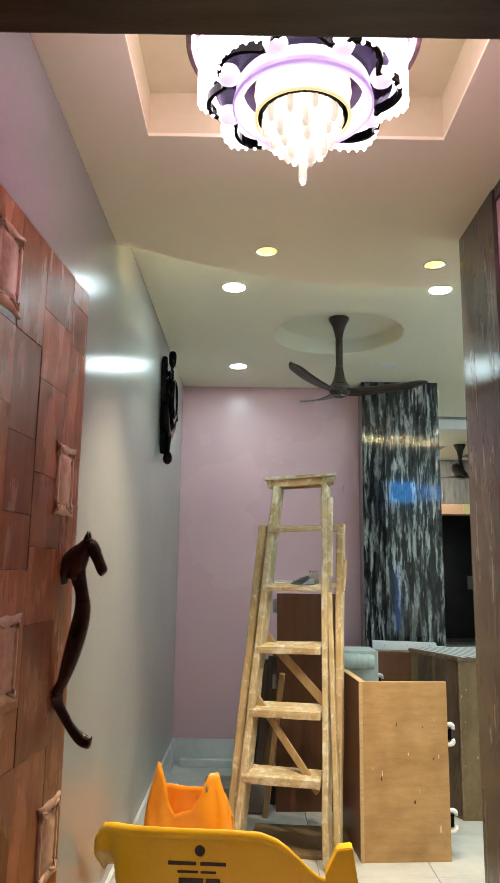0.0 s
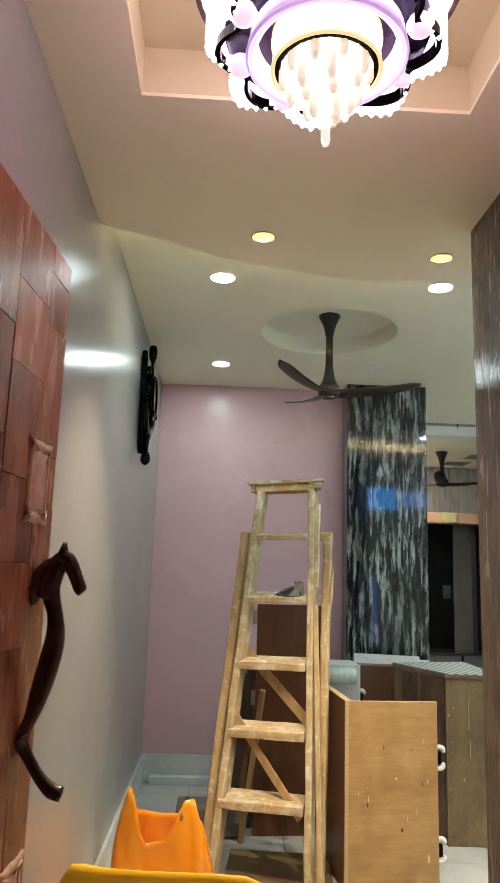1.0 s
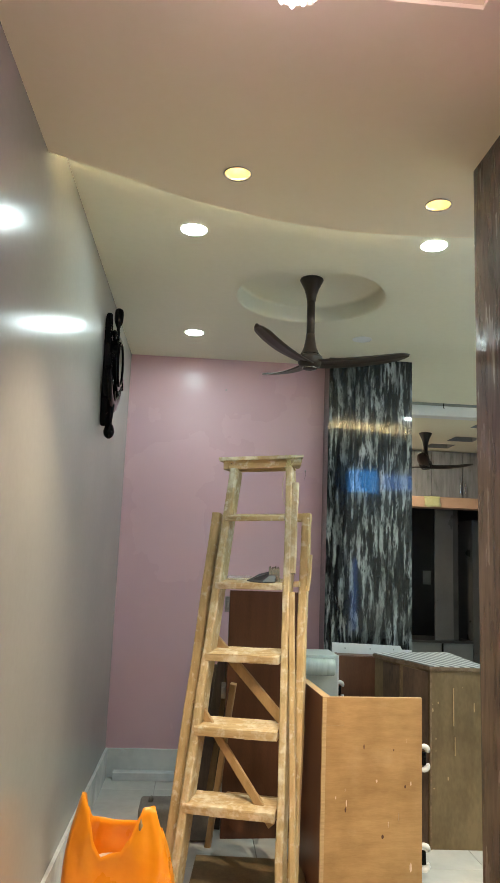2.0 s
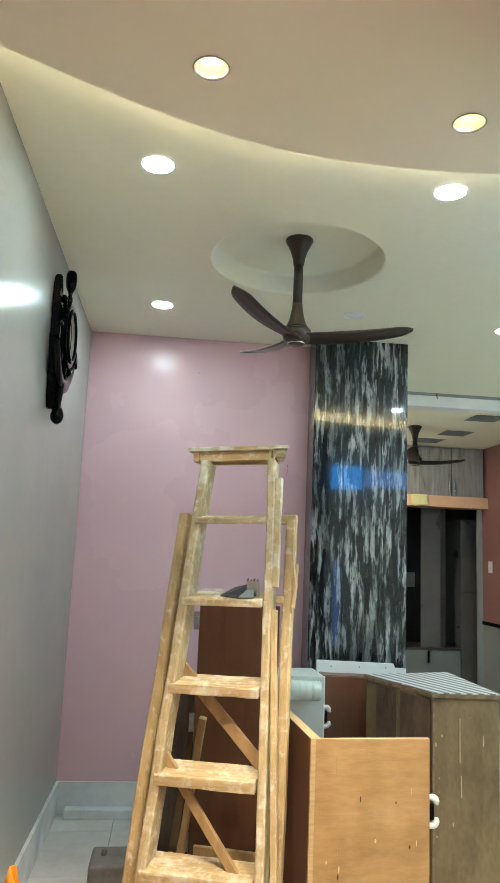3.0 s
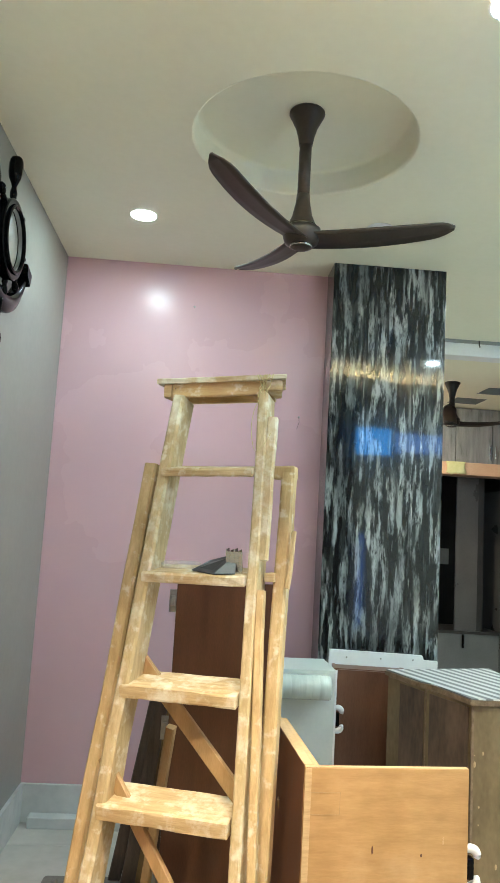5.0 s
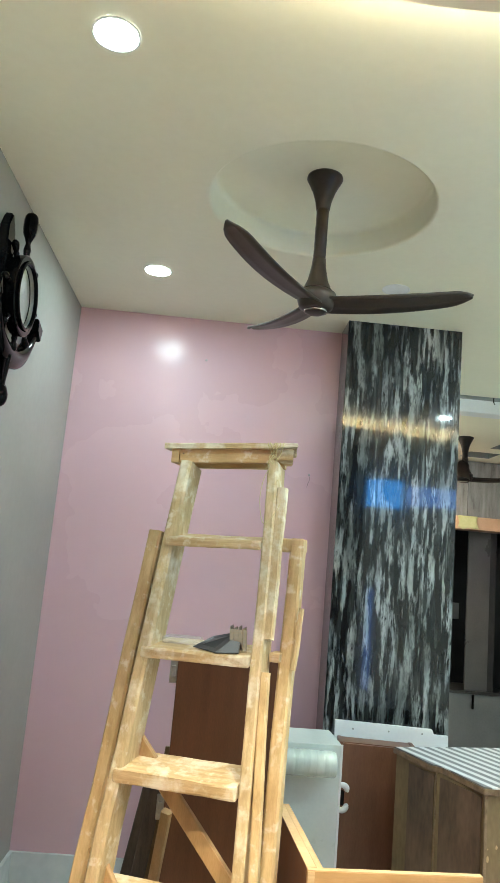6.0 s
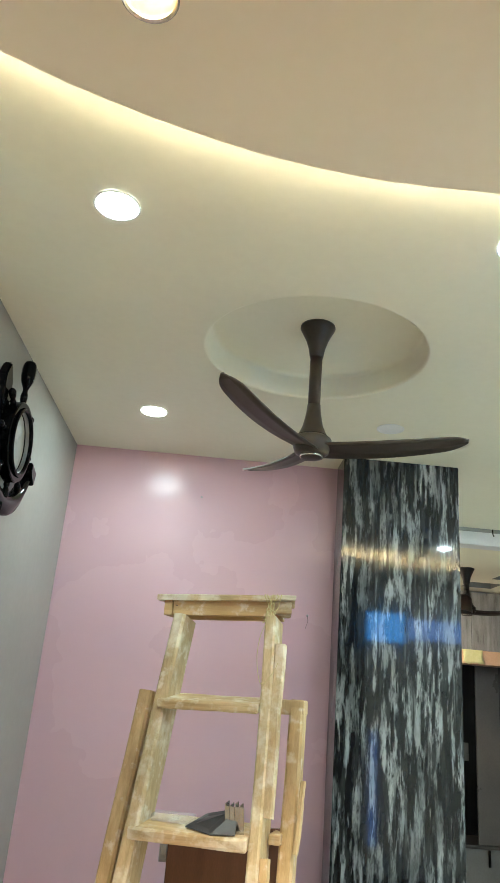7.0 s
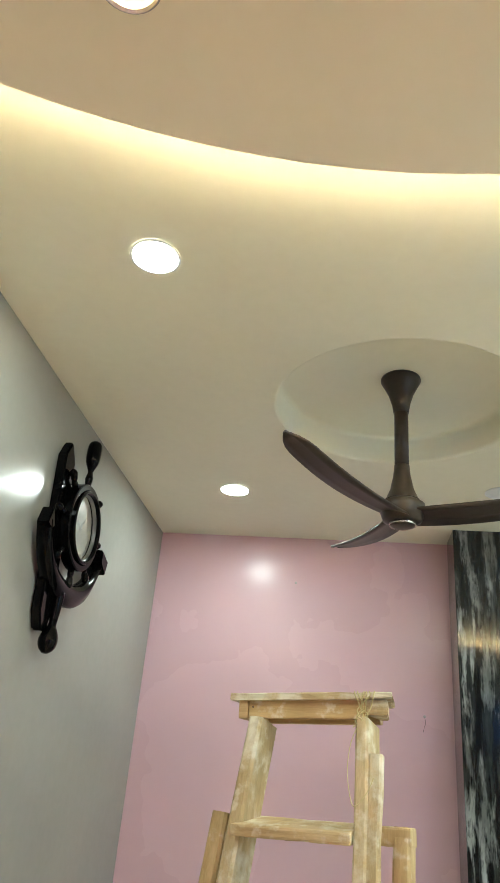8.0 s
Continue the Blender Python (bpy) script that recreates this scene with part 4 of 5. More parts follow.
part("wrap", box((-0.03, 0, 0), (0.10, 0.05, 0.022), 0.009), M_FILM, t)


# ---------------------------------------------------------------- loose furniture
def c_handle(parent, x, y, z, side=1):
    """A black pull with white rounded ends on the side of a unit."""
    xs = sorted((x, x + 0.022 * side))
    h = part("handle", box((xs[0], y - 0.012, z - 0.030), (xs[1], y + 0.012, z + 0.030), 0.004), M_BLACK, parent, "black pull with white ends")
    for e in (-1, 1):
        part("end_cap", tube([(x, y, z + e * 0.052), (x + 0.016 * side, y, z + e * 0.053), (x + 0.029 * side, y, z + e * 0.047), (x + 0.035 * side, y, z + e * 0.036), (x + 0.033 * side, y, z + e * 0.026)],
                             [0.010, 0.013, 0.0135, 0.0125, 0.009], 12), M_WBOARD, h, "", True)


def open_box(m, w, d, h, face, inside, label, name="cabinet_carcass", handles=()):
    """A cabinet shell open at the top; the panel nearest to the viewer is its back."""
    t = thing(name, m, label, "cabinet")
    e = 0.02
    part("back_panel", box((0, 0, 0), (w, e, h), 0.0015), face, t)
    part("side_panel", box((0, e + 0.0015, 0), (e + 0.008, d, h), 0.0015), inside, t)
    part("bottom", box((e + 0.001, e + 0.0015, 0.03), (w - e - 0.001, d, 0.05)), inside, t)
    part("edge_strip", box((0.001, 0.001, h), (w - 0.001, e - 0.001, h + 0.002)), M_PLYEDGE, t)
    part("edge_strip", box((0.001, e + 0.002, h), (e + 0.007, d, h + 0.002)), M_PLYEDGE, t)
    for z in handles:
        c_handle(t, w, 0.014, z)
    return t


near = open_box(pose(0.687, 4.427, FZ, 0, 0, 4.0), 0.494, 0.56, 0.923, M_PLY, M_BROWN,
                "raw plywood cabinet carcass with its back turned, standing on the floor", handles=(0.645, 0.20))
part("edge_strip", box((-0.001, -0.003, 0.0), (0.018, -0.0005, 0.922)), M_PLYEDGE, near)
for z0, z1, x0, x1 in ((0.795, 0.7964, 0.045, 0.135), (0.735, 0.7364, 0.045, 0.135), (0.735, 0.798, 0.045, 0.0464), (0.735, 0.798, 0.1336, 0.135)):
    part("stamp_line", box((x0 - 0.030, -0.0008, z0 + 0.06), (x1 - 0.030, -0.0002, z1 + 0.06)), M_BRACE, near, "faint stamped outline")
part("side_panel", box((0.032, 0.0225, 0.0), (0.050, 0.552, 0.918), 0.0015), M_PLYEDGE, near, "second board fixed inside the first")
for x, z, w, h in ((0.205, 0.70, 0.003, 0.012), (0.352, 0.685, 0.003, 0.005), (0.118, 0.42, 0.004, 0.012), (0.300, 0.30, 0.006, 0.010), (0.410, 0.52, 0.004, 0.008)):
    o = part("knot", lathe([(1.0, 0), (0.7, 0.0006)], 10), M_SHUT, near, "small dark knot")
    o.matrix_basis = pose(x, -0.0008, z, 90, 0, 0) @ Matrix.Diagonal((w, h, 1, 1))
r = random.Random(2)
for k in range(9):
    o = part("scuff", lathe([(0.004 + 0.004 * r.random(), 0), (0.003, 0.0008)], 7), M_BAGIN, near, "old paint spot")
    o.matrix_basis = pose(r.uniform(0.06, 0.46), -0.0002, r.uniform(0.12, 0.88), 90, 0, r.uniform(0, 90)) @ Matrix.Diagonal((1, r.uniform(1, 3), 1, 1))

t = thing("white_cabinet", pose(0.60, 5.715, FZ, 0, 0, 2), "off-white cabinet with a roll of clear film lying against its top", "cabinet")
part("body", box((0, 0, 0), (0.425, 0.30, 0.950), 0.003), M_OFFW, t)
part("edge", box((0.418, -0.004, 0.0), (0.428, 0.0, 0.953), 0.001), M_WBOARD, t, "white edge strip")
c_handle(t, 0.426, 0.02, 0.725)
t = thing("film_roll", pose(0.715, 5.655, 0.806), "roll of clear plastic film on the white cabinet", "roll")
bm = lathe([(0.018, 0.0), (0.050, 0.0), (0.055, 0.006), (0.055, 0.262), (0.050, 0.268), (0.018, 0.268)], 28)
bmesh.ops.rotate(bm, verts=bm.verts, matrix=Matrix.Rotation(radians(90), 3, "Y"))
part("film", bm, M_ROLL, t, smooth=True)
for k in range(6):
    bm = lathe([(0.0545, 0.0), (0.0556, 0.006), (0.0556, 0.014), (0.0545, 0.02)], 24, None, (0, 0, 0.03 + 0.036 * k), cap=False)
    bmesh.ops.rotate(bm, verts=bm.verts, matrix=Matrix.Rotation(radians(90), 3, "Y"))
    part("wrap", bm, M_ROLL, t, smooth=True)

t = thing("brown_cabinet", pose(1.035, 5.86, FZ, 0, 0, -6), "red-brown cabinet standing behind the counter", "cabinet")
part("side_panel", box((0, 0, 0), (0.018, 0.13, 0.938), 0.002), M_BROWN, t)
part("side_panel", box((0.342, 0, 0), (0.36, 0.13, 0.938), 0.002), M_BROWN, t)
part("front_panel", box((0.0185, 0.002, 0.02), (0.3415, 0.018, 0.932), 0.002), M_BROWN, t)
part("top_panel", box((0.0185, 0.0185, 0.915), (0.3415, 0.13, 0.935), 0.002), M_BROWN, t)

t = thing("white_board", pose(1.047, 6.052, FZ), "white laminated board standing against the streaked pillar", "board")
bm = prism([(0, 0), (0.572, 0), (0.572, 0.958), (0.50, 0.958), (0.490, 0.984), (0, 0.996)], 0, 0.022, bevel=0.001)
bmesh.ops.rotate(bm, verts=bm.verts, matrix=Matrix.Rotation(radians(90), 3, "X"))
bmesh.ops.translate(bm, verts=bm.verts, vec=(0, 0.022, 0))
part("panel", bm, M_WBOARD, t)
for x in (0.09, 0.27, 0.44):
    bm = lathe([(0.005, 0), (0.004, 0.002)], 8)
    bmesh.ops.rotate(bm, verts=bm.verts, matrix=Matrix.Rotation(radians(90), 3, "X"))
    bmesh.ops.translate(bm, verts=bm.verts, vec=(x, 0, 0.960))
    part("screw", bm, M_DULL, t)

# counter with a slanting side
t = thing("counter", pose(1.436, 5.10, FZ), "dusty brown counter unit under a striped plastic sheet", "counter")
poly = [(0.0, 0.0), (0.335, -0.01), (0.325, 0.64), (-0.20, 0.50)]
part("body", prism(poly, 0.0, 0.963, bevel=0.003), M_DKBROWN, t)
part("corner_strip", box((-0.004, -0.006, 0.0), (0.006, 0.004, 0.963), 0.001), M_CNTEDGE, t)
part("side_strip", box((-0.104, 0.250, 0.0), (-0.096, 0.258, 0.963), 0.001), M_CNTEDGE, t)
part("side_panel", prism([(-0.012, 0.012), (-0.094, 0.232), (-0.088, 0.236), (-0.006, 0.016)], 0.02, 0.95), M_CNTSIDE, t)
part("top_board", prism([(-0.012, -0.014), (0.345, -0.024), (0.335, 0.65), (-0.212, 0.512), (-0.125, 0.26), (-0.085, 0.235)], 0.964, 0.984, bevel=0.002), M_CNTEDGE, t)
sheet = part("striped_sheet", prism([(-0.008, -0.010), (0.341, -0.020), (0.331, 0.646), (-0.206, 0.508), (-0.118, 0.262), (-0.080, 0.232)], 0.985, 0.990), M_STRIPE, t, "grey and white striped sheet")
sheet.data.transform(Matrix.Rotation(radians(-23), 4, "Z"))
sheet.matrix_basis = pose(0, 0, 0, 0, 0, 23)
part("back_side_panel", prism([(-0.108, 0.262), (-0.196, 0.494), (-0.190, 0.498), (-0.102, 0.266)], 0.02, 0.95), M_CNTSIDE, t)
r = random.Random(21)
for k in range(8):
    x = abs(r.gauss(0.0, 0.025)) if k < 6 else r.uniform(0.05, 0.30)
    o = part("chip", lathe([(0.002 + 0.003 * r.random(), 0), (0.001, 0.0012)], 7), M_PLYEDGE, t, "chipped paint spot")
    o.matrix_basis = pose(0.012 + x, -0.0005 - 0.03 * x, r.uniform(0.30, 0.90), 90, 0, 0) @ Matrix.Diagonal((1, r.uniform(0.8, 2.6), 1, 1))
for k, (x, z0, z1) in enumerate(((0.13, 0.66, 0.87), (0.137, 0.50, 0.60), (0.25, 0.74, 0.79))):
    part("drip", box((x, -0.0085 - 0.03 * x, z0), (x + 0.005, -0.003 - 0.03 * x, z1), 0.001), M_PLYEDGE, t, "dried paint drip")

# tall brown panel behind the ladder, with hinges, and boards leaning on it
t = thing("loose_shutter", pose(0.264, 5.22, FZ, 0, 0, 3), "tall red-brown cupboard shutter with steel hinges standing behind the ladder", "shutter")
part("panel", box((0, 0, 0), (0.41, 0.025, 1.372), 0.002), M_SHUT, t)
for z in (1.29, 0.80, 0.25):
    h = part("hinge", box((-0.028, 0.004, z - 0.045), (0.0, 0.010, z + 0.045), 0.002), M_DULL, t, "steel cup hinge")
    part("hinge_arm", box((-0.022, -0.014, z - 0.018), (-0.006, 0.004, z + 0.022), 0.003), M_DULL, h)
for k, (x, y, top, lean, w, mt) in enumerate(((0.12, 5.30, 0.87, 0.12, 0.055, M_DKBOARD), (0.17, 5.33, 0.90, 0.10, 0.05, M_DKBROWN), (0.06, 5.36, 0.84, 0.15, 0.05, M_DKBOARD), (0.235, 5.36, 0.80, 0.06, 0.06, M_DKBOARD))):
    t = thing("plank", pose(x, y, FZ), "dark plank leaning behind the ladder", "plank", "planks behind the ladder")
    part("board", beam((0, 0, 0.004), (lean, 0.03, top - FZ), w, 0.02, seed=20 + k), mt, t)

t = thing("floor_board", pose(0.08, 4.50, FZ, 0, 0, -6), "dark brown board lying on the floor under the ladder", "board")
part("board", box((0, 0, 0), (0.56, 0.46, 0.02), 0.003), M_DKBROWN, t)

# floor strip by the far wall and a grey cushion
t = thing("stone_strip", pose(-0.455, 6.225, FZ), "pale stone strip lying on the floor by the far wall", "stone strip")
part("strip", box((0, 0, 0), (0.95, 0.072, 0.056), 0.006), M_SKIRT, t)
t = thing("grey_bundle", pose(-0.20, 5.16, FZ), "grey fabric bundle on the floor", "bundle")
bm = box((0, 0, 0), (0.40, 0.24, 0.17), 0.022, seg=4)
for v in bm.verts:
    v.co.z += 0.012 * noise.noise(v.co * 9)
part("fabric", bm, M_CUSH, t, smooth=True)
part("knot", tube([(0.06, 0.13, 0.165), (0.065, 0.13, 0.19), (0.07, 0.132, 0.20)], [0.012, 0.014, 0.006], 8), M_CUSH, t, smooth=True)


# ---------------------------------------------------------------- orange bag and yellow tub
def bag_rim(deg):
    """Height of the bag's mouth round its plan: two tall ears, a low front and a slack back."""
    keys = ((0, 0.37), (40, 0.37), (90, 0.385), (138, 0.40), (156, 0.45), (172, 0.515), (190, 0.54), (218, 0.545), (232, 0.52), (242, 0.44), (251, 0.35), (260, 0.31), (270, 0.33), (279, 0.39), (288, 0.465), (298, 0.512), (322, 0.512), (334, 0.46), (348, 0.40), (360, 0.37))
    for (a0, h0), (a1, h1) in zip(keys, keys[1:]):
        if a0 <= deg <= a1:
            f = (deg - a0) / (a1 - a0)
            f = f * f * (3 - 2 * f)
            return h0 + (h1 - h0) * f
    return keys[0][1]


def carry_bag(m):
    t = thing("carry_bag", m, "orange plastic carrier bag standing open on the floor", "bag")
    bm = bmesh.new()
    n, rows = 90, 14
    r = random.Random(5)
    grid = []
    for j in range(rows + 1):
        s = j / rows
        ring = []
        for i in range(n):
            a = 2 * math.pi * i / n
            c, sn = math.cos(a), math.sin(a)
            w = 0.235 * (1 - 0.26 * s * s) + 0.02 * math.sin(math.pi * s)
            d = 0.135 * (1 - 0.15 * s)
            x = w * abs(c) ** 0.6 * (1 if c > 0 else -1)
            y = d * abs(sn) ** 0.7 * (1 if sn > 0 else -1)
            k = noise.noise(Vector((c * 2.1, sn * 2.1, s * 2.4))) * 0.016 + noise.noise(Vector((c * 6, sn * 6, s * 3))) * 0.006
            top = bag_rim(math.degrees(a))
            ring.append(bm.verts.new((x * (1 + k), y + k * (1 if sn > 0 else -1), s * top)))
        grid.append(ring)
    for a, b in zip(grid, grid[1:]):
        for i in range(n):
            bm.faces.new((a[i], a[(i + 1) % n], b[(i + 1) % n], b[i]))
    bm.faces.new(grid[0][::-1])
    body = part("body", bm, M_BAG, t, smooth=True)
    mod = body.modifiers.new("skin", "SOLIDIFY")
    mod.thickness = 0.002

    ear = tube([(0.098, -0.121, 0.425), (0.102, -0.122, 0.445), (0.102, -0.121, 0.470)], [0.004, 0.009, 0.004], 8, None, 0.4)
    part("grip_slot", ear, M_BRACE, t, "slot under the handle", True)
    part("contents", lathe([(0.10, 0.0), (0.11, 0.04), (0.07, 0.06), (0.03, 0.065)], 18, None, (-0.05, 0.0, 0.20)), M_BAGIN, t, "crumpled pale contents", True)
    return t


carry_bag(pose(-0.215, 4.27, FZ, 0, 0, -6))


def yellow_tub(m):
    """A wide mixing tub with a rolled lip, a spout dip and a lug."""
    t = thing("mixing_tub", m, "large yellow plastic tub with dark printing standing on the floor", "tub")
    n = 72
    W, D, H = 0.47, 0.16, 0.60

    def pt(a, k, z):
        c, s = math.cos(a), math.sin(a)
        return Vector((W * k * abs(c) ** 0.55 * (1 if c > 0 else -1), D * k * abs(s) ** 0.55 * (1 if s > 0 else -1), z))

    def rim(a):
        c = math.cos(a)
        f = min(1.0, max(0.0, (c - 0.03) / 0.58))
        dip = 0.155 * f * f * (3 - 2 * f)
        low = 0.16 * min(1, max(0, math.sin(a) + 0.25) / 0.5)
        return H - dip - low - 0.07 * max(0, -c - 0.86) / 0.14
    bm = bmesh.new()
    prof = [(0.74, 0.0, 0), (0.80, 0.02, 0), (0.86, 0.5, 1), (0.93, 0.94, 1), (0.965, 1.0, 1), (1.0, 1.0, 1), (1.015, 0.965, 1), (1.01, 0.94, 1)]
    rings = []
    for k, f, mode in prof:
        ring = []
        for i in range(n):
            a = 2 * math.pi * i / n
            v = pt(a, k, rim(a) * f if mode else f)
            if k > 0.95:
                v.x -= (k - 0.95) * 0.6 * max(0.0, -math.cos(a)) ** 0.5
            ring.append(bm.verts.new(v))
        rings.append(ring)
    for a, b in zip(rings, rings[1:]):
        for i in range(n):
            bm.faces.new((a[i], a[(i + 1) % n], b[(i + 1) % n], b[i]))
    bm.faces.new(rings[0][::-1])
    body = part("body", bm, M_TUB, t, smooth=True)
    md = body.modifiers.new("skin", "SOLIDIFY")
    md.thickness = 0.005
    lug = prism([(-0.01, -0.10), (0.125, -0.10), (0.092, 0.115), (0.040, 0.108), (-0.005, 0.02)], 0, 0.06, bevel=0.004)
    bmesh.ops.rotate(lug, verts=lug.verts, matrix=Matrix.Rotation(radians(90), 3, "X"))
    bmesh.ops.translate(lug, verts=lug.verts, vec=(W - 0.110, -D * 0.55, H - 0.165))
    part("lug", lug, M_TUB, t)
    # printing on the near side: a round mark and lines of print as plain bars
    y0 = -0.1735
    mark = lathe([(0.019, 0), (0.017, 0.003)], 20)
    bmesh.ops.rotate(mark, verts=mark.verts, matrix=Matrix.Rotation(radians(90), 3, "X"))
    bmesh.ops.translate(mark, verts=mark.verts, vec=(-0.10, y0 + 0.020, H - 0.075))
    part("print_mark", mark, M_PRINT, t, "round dark mark")
    for z, x0, x1, h in ((H - 0.126, -0.215, -0.112, 0.013), (H - 0.126, -0.098, -0.004, 0.013), (H - 0.152, -0.180, -0.105, 0.008), (H - 0.152, -0.096, -0.040, 0.008), (H - 0.186, -0.175, -0.085, 0.017), (H - 0.186, -0.076, -0.025, 0.017)):
        part("print_bar", box((x0, y0 + 0.022, z), (x1, y0 + 0.034, z + h), 0.002), M_PRINT, t, "line of dark print")
    return t


yellow_tub(pose(0.010, 3.26, FZ, 0, 0, -3))


# ---------------------------------------------------------------- ship-wheel clock on the white wall
def wall_clock():
    cy, cz = 5.025, 2.577
    t = thing("wall_clock", pose(wall_x(cy) + 0.002, cy, cz, 90, 0, 90), "black glossy ship-wheel and anchor wall clock", "clock")
    # local x runs along the wall, y up, z out of it

    def plate(poly, z0, z1, name, parent, bevel=0.004):
        return part(name, prism(poly, z0, z1, bevel=bevel), M_BLACK, parent)

    def annulus(r0, r1, z0, z1, a0=0, a1=360, n=48):
        bm = bmesh.new()
        full = a1 - a0 >= 360
        m2 = n if full else n + 1
        q = []
        for rr, z in ((r0, z0), (r1, z0), (r1, z1 - 0.004), (r1 - 0.004, z1), (r0 + 0.004, z1), (r0, z1 - 0.004)):
            q.append([bm.verts.new((rr * math.cos(radians(a0 + (a1 - a0) * i / n)), rr * math.sin(radians(a0 + (a1 - a0) * i / n)), z)) for i in range(m2)])
        for k in range(6):
            u, w = q[k], q[(k + 1) % 6]
            for i in range(n):
                j = (i + 1) % m2
                bm.faces.new((u[i], u[j], w[j], w[i]))
        if not full:
            bm.faces.new([c[0] for c in q])
            bm.faces.new([c[-1] for c in q][::-1])
        return bm
    part("backplate", prism([(-0.20, 0.20), (-0.165, 0.262), (-0.115, 0.20), (-0.05, -0.30), (-0.07, -0.385), (-0.115, -0.39), (-0.15, -0.33)], 0.0, 0.035, bevel=0.006), M_BLACK, t)
    ring = part("wheel_ring", annulus(0.131, 0.156, 0.035, 0.074), M_BLACK, t)
    part("bezel", annulus(0.119, 0.132, 0.040, 0.084), M_BLACK, ring)
    part("bezel_ring", annulus(0.116, 0.1195, 0.056, 0.070), M_DULL, ring, "thin grey bezel ring")
    part("dial", lathe([(0.121, 0.050), (0.112, 0.053)], 40), M_DIAL, t, "pale silver dial")
    for k in range(12):
        bm = box((-0.002, 0.094, 0.0535), (0.002, 0.108, 0.0548))
        bmesh.ops.rotate(bm, verts=bm.verts, matrix=Matrix.Rotation(radians(30 * k), 3, "Z"))
        part("hour_mark", bm, M_DULL, t)
    for ang, ln, w in ((-40, 0.058, 0.005), (70, 0.084, 0.0035)):
        bm = box((-w / 2, -0.012, 0.055), (w / 2, ln, 0.0562))
        bmesh.ops.rotate(bm, verts=bm.verts, matrix=Matrix.Rotation(radians(ang), 3, "Z"))
        part("pointer", bm, M_DULL, t)
    for k in range(8):
        a = radians(90 + 45 * k)
        long = k in (0,)
        r1 = 0.315 if long else 0.232
        c, s = math.cos(a), math.sin(a)
        rr = [0.010, 0.015, 0.010, 0.016, 0.025, 0.028, 0.025, 0.016] if long else [0.010, 0.012, 0.009, 0.012, 0.013, 0.015, 0.012, 0.005]
        f = [0.158, 0.19, 0.215, 0.235, 0.258, 0.296, 0.328, 0.340] if long else [0.156, 0.170, 0.180, 0.188, 0.197, 0.208, 0.217, 0.224]
        part("spoke_knob", tube([(q * c, q * s, 0.05) for q in f], rr, 10, None, 1.0, (0, 0, 1)), M_BLACK, t, smooth=True)
    # the anchor: shank, arc and flukes, end knob
    bm = bmesh.new()
    q = [[] for _ in range(7)]
    for i in range(41):
        f = i / 40
        a = radians(194 + 158 * f)
        ro, ri = 0.284, 0.262 - 0.062 * math.sin(math.pi * f) ** 1.3
        mid = (ro + ri) / 2
        for k, (rr, z) in enumerate(((ri, 0.016), (ro, 0.016), (ro, 0.046), (ro - 0.006, 0.056), (mid, 0.064), (ri + 0.006, 0.056), (ri, 0.046))):
            q[k].append(bm.verts.new((rr * math.cos(a), rr * math.sin(a), z)))
    for k in range(7):
        u, w = q[k], q[(k + 1) % 7]
        for i in range(40):
            bm.faces.new((u[i], u[i + 1], w[i + 1], w[i]))
    for i in (0, 40):
        bm.faces.new([c[i] for c in q])
    arc = part("anchor_arc", bm, M_BLACK, t, "", True)
    plate([(-0.292, -0.085), (-0.268, -0.022), (-0.232, -0.078), (-0.256, -0.095)], 0.02, 0.062, "fluke", arc)
    plate([(0.305, -0.035), (0.290, -0.095), (0.232, -0.060), (0.222, -0.010)], 0.02, 0.072, "fluke", arc)
    part("shank", tube([(-0.05, -0.25, 0.045), (-0.052, -0.32, 0.045), (-0.056, -0.36, 0.045), (-0.060, -0.38, 0.045), (-0.065, -0.41, 0.045), (-0.070, -0.437, 0.045), (-0.073, -0.452, 0.045)], [0.022, 0.016, 0.014, 0.024, 0.032, 0.026, 0.010], 12), M_BLACK, t, smooth=True)
    return t


wall_clock()


# ---------------------------------------------------------------- second room
t = thing("loft_cupboard", pose(2.14, 9.47, 2.306), "grey wood-grain loft cupboard with steel pulls under the ceiling", "cupboard")
part("body", box((0, 0.02, 0), (1.56, 0.128, 0.575)), M_DARK, t)
for k in range(4):
    d = part("door", box((0.39 * k + 0.003, 0, 0.004), (0.39 * k + 0.387, 0.019, 0.572), 0.002), M_LOFT, t)
    x = 0.39 * k + (0.36 if k % 2 == 0 else 0.03)
    part("pull", box((x - 0.006, -0.022, 0.05), (x + 0.006, -0.008, 0.19), 0.003), M_STEEL, d, "upright steel pull")
t = thing("ledge", pose(1.63, 9.40, 2.175), "peach painted ledge below the loft cupboard", "ledge")
part("slab", box((0, 0, 0), (2.09, 0.198, 0.128), 0.004), M_LEDGE, t)
t = thing("yellow_cloth", pose(2.79, 9.385, 2.17), "pale yellow cloth hanging over the ledge", "cloth")
bm = bmesh.new()
n = 10
rows = []
for q in range(7):
    f = q / 6
    rows.append([bm.verts.new((0.21 * i / n + 0.012 * math.sin(3 * f + i), -0.006 - 0.016 * abs(noise.noise(Vector((i * 0.7, q * 0.9, 3)))), 0.135 - f * (0.125 + 0.03 * noise.noise(Vector((i * 0.5, 1, 7)))))) for i in range(n + 1)])
for a, b in zip(rows, rows[1:]):
    for i in range(n):
        bm.faces.new((a[i], a[i + 1], b[i + 1], b[i]))
ob = part("drape", bm, M_YCLOTH, t, smooth=True)
ob.modifiers.new("skin", "SOLIDIFY").thickness = 0.004

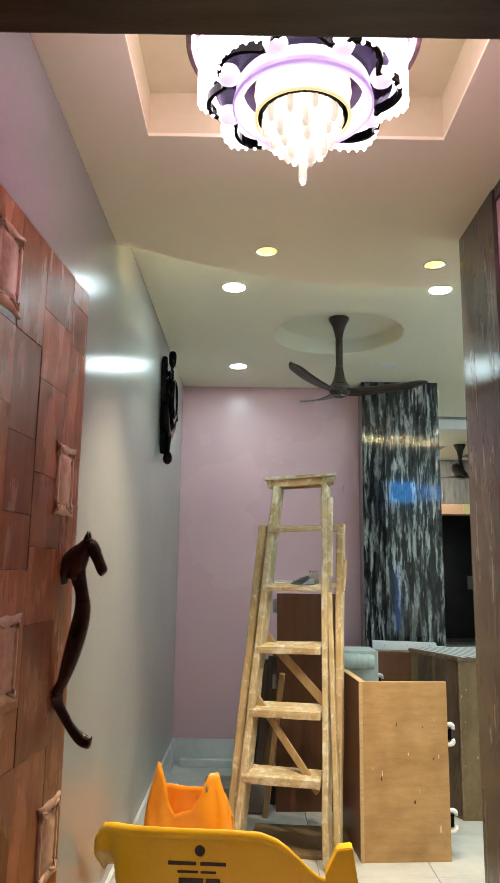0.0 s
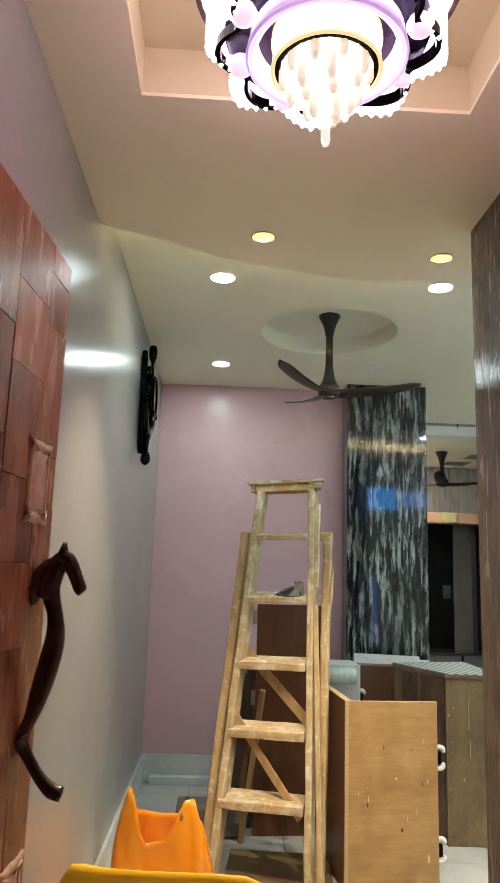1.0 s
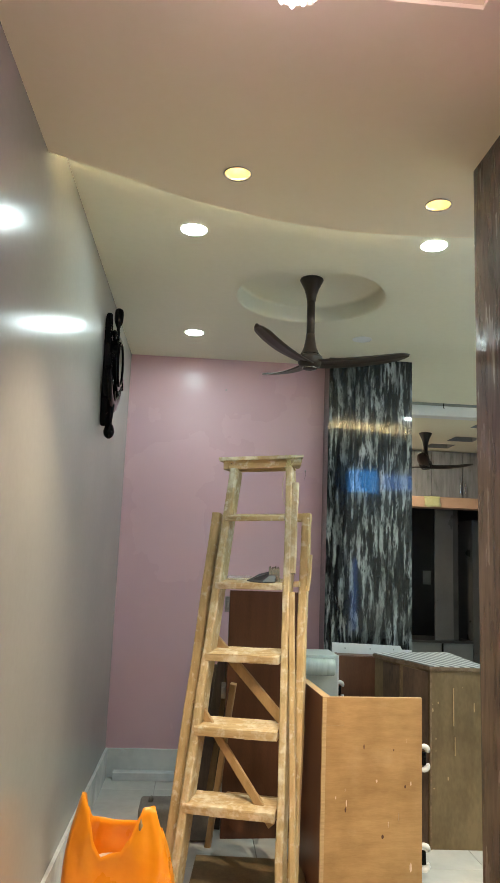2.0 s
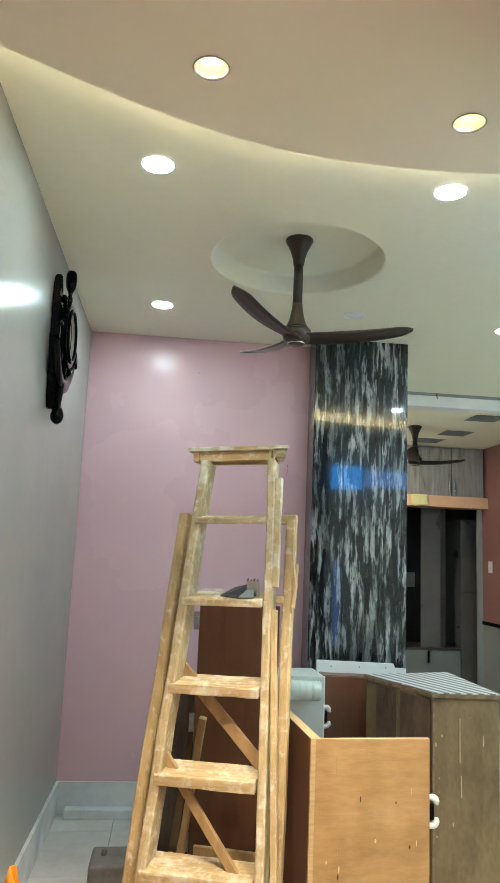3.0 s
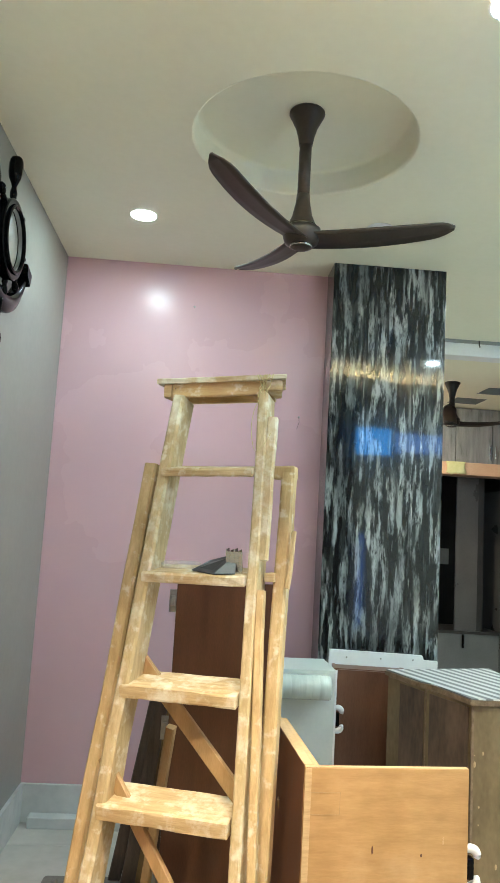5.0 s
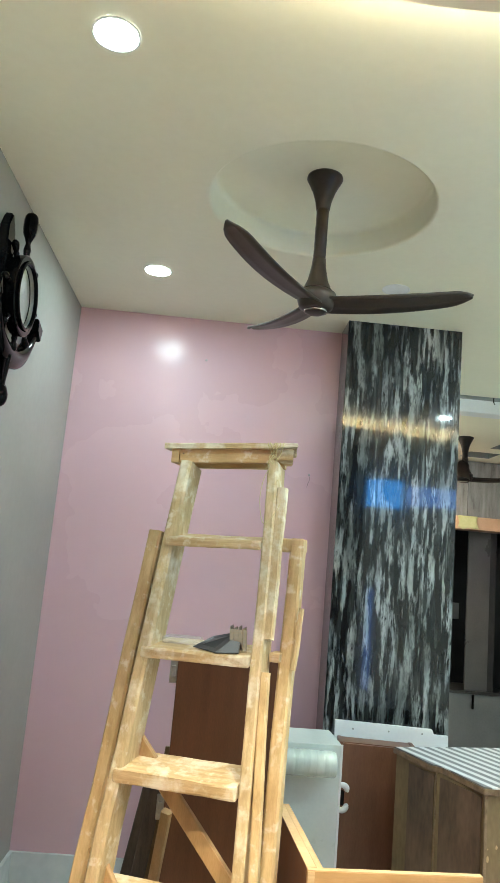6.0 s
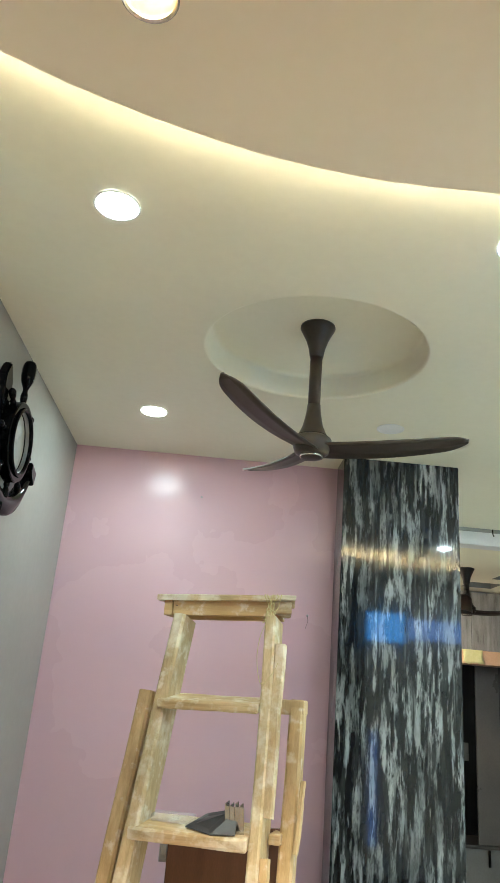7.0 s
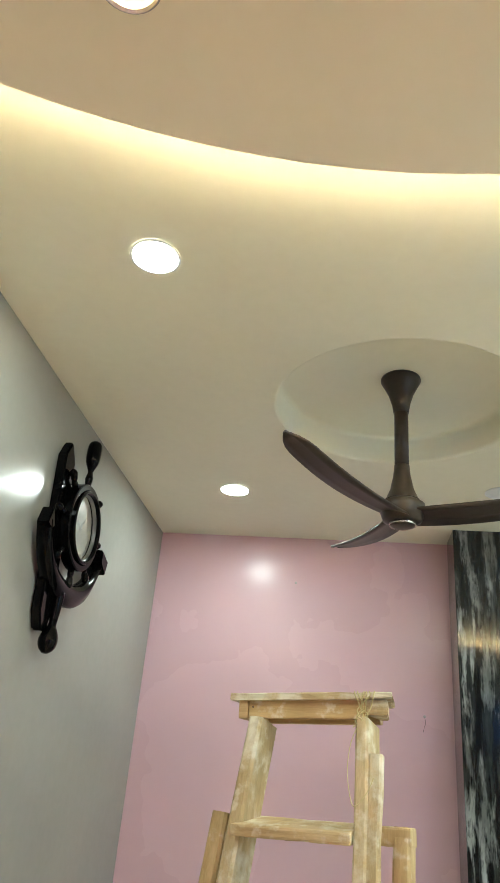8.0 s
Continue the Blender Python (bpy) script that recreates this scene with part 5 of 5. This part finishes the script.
jamb = structure("door_2", box((3.66, 9.56, FZ), (3.72, 9.60, 2.175), 0.003), M_GREY, "plain grey door jamb to the dark kitchen")
t = thing("tall_shutter", pose(3.11, 9.92, 0.55), "dark grey tall kitchen shutter", "shutter")
part("panel", box((0, 0, 0), (0.24, 0.03, 1.75), 0.003), M_CHAR, t)
part("edge_panel", box((0.243, 0.012, 0), (0.31, 0.03, 1.75), 0.003), M_DARK, t, "darker side strip")
t = thing("fridge_side", pose(3.60, 9.90, FZ), "dark grey tall cabinet in the kitchen", "cabinet")
part("side_panel", box((0, 0.022, 0), (0.20, 0.5, 2.15), 0.003), M_CHAR, t)
part("door", box((0, 0, 0.10), (0.20, 0.020, 1.28), 0.003), M_CHAR, t)
part("door", box((0, 0, 1.286), (0.20, 0.020, 2.148), 0.003), M_CHAR, t)
part("plinth", box((0.005, 0.006, 0), (0.20, 0.021, 0.095), 0.002), M_DARK, t)
t = thing("kitchen_base", pose(2.35, 9.90, FZ), "grey kitchen base unit with a dark slab", "base unit")
part("body", box((0, 0, 0), (1.24, 0.55, 0.60), 0.003), M_KBASE, t)
part("slab", box((-0.01, -0.02, 0.601), (1.24, 0.55, 0.63), 0.003), M_DARK, t, "dark stone slab")
part("tap", tube([(0.83, -0.05, 0.60), (0.83, -0.05, 0.50), (0.83, -0.05, 0.46)], 0.012, 8), M_BLACK, t)
t = thing("wall_notice", pose(3.43, 11.392, 1.19), "small pale notice in the dark kitchen", "notice")
part("paper", box((0, 0, 0), (0.12, 0.006, 0.20), 0.001), M_SKIRT, t)
t = thing("switch_plate", pose(3.718, 9.30, 1.45), "white switch plate on the maroon wall", "switch")
part("plate", box((-0.010, 0, 0), (0, 0.09, 0.13), 0.003), M_WBOARD, t)
for k in range(2):
    part("rocker", box((-0.014, 0.012 + 0.037 * k, 0.03), (-0.010, 0.040 + 0.037 * k, 0.10), 0.002), M_WBOARD, t)

# small nail marks on the pink wall
t = thing("wall_nail", pose(0.224, YF, 2.764), "small nail in the pink wall", "nail", "nails in the pink wall")
bm = lathe([(0.004, 0.0), (0.004, 0.012), (0.007, 0.013), (0.006, 0.015)], 8)
bmesh.ops.rotate(bm, verts=bm.verts, matrix=Matrix.Rotation(radians(90), 3, "X"))
part("shank", bm, M_DULL, t)
copy_thing(t, pose(0.86, YF, 2.16))
t = thing("thread", pose(0.86, YF - 0.004, 2.16), "thin dark thread hanging from a nail", "thread")
part("strand", tube([(0, -0.012, 0), (0.004, -0.006, -0.03), (-0.003, -0.004, -0.05), (-0.008, -0.004, -0.07)], 0.001, 5), M_CLOTH, t)

# ---------------------------------------------------------------- floor tiles, last
floor = tagged(new("floor"), "glossy cream floor tiles", "", "", "structure")
floor.matrix_basis = pose(0, 0, FZ)
TS = 0.6
me = bpy.data.meshes.new("tile")
bm = box((0.0015, 0.0015, -0.012), (TS - 0.0015, TS - 0.0015, 0.0), 0.0015, seg=1)
bm.to_mesh(me)
bm.free()
me.materials.append(M_FLOOR)
y = -1.75
while y < 11.5:
    x = -0.75
    while x < 4.4:
        ob = new("tile", me)
        ob.parent = floor
        ob.location = (x, y, 0)
        x += TS
    y += TS
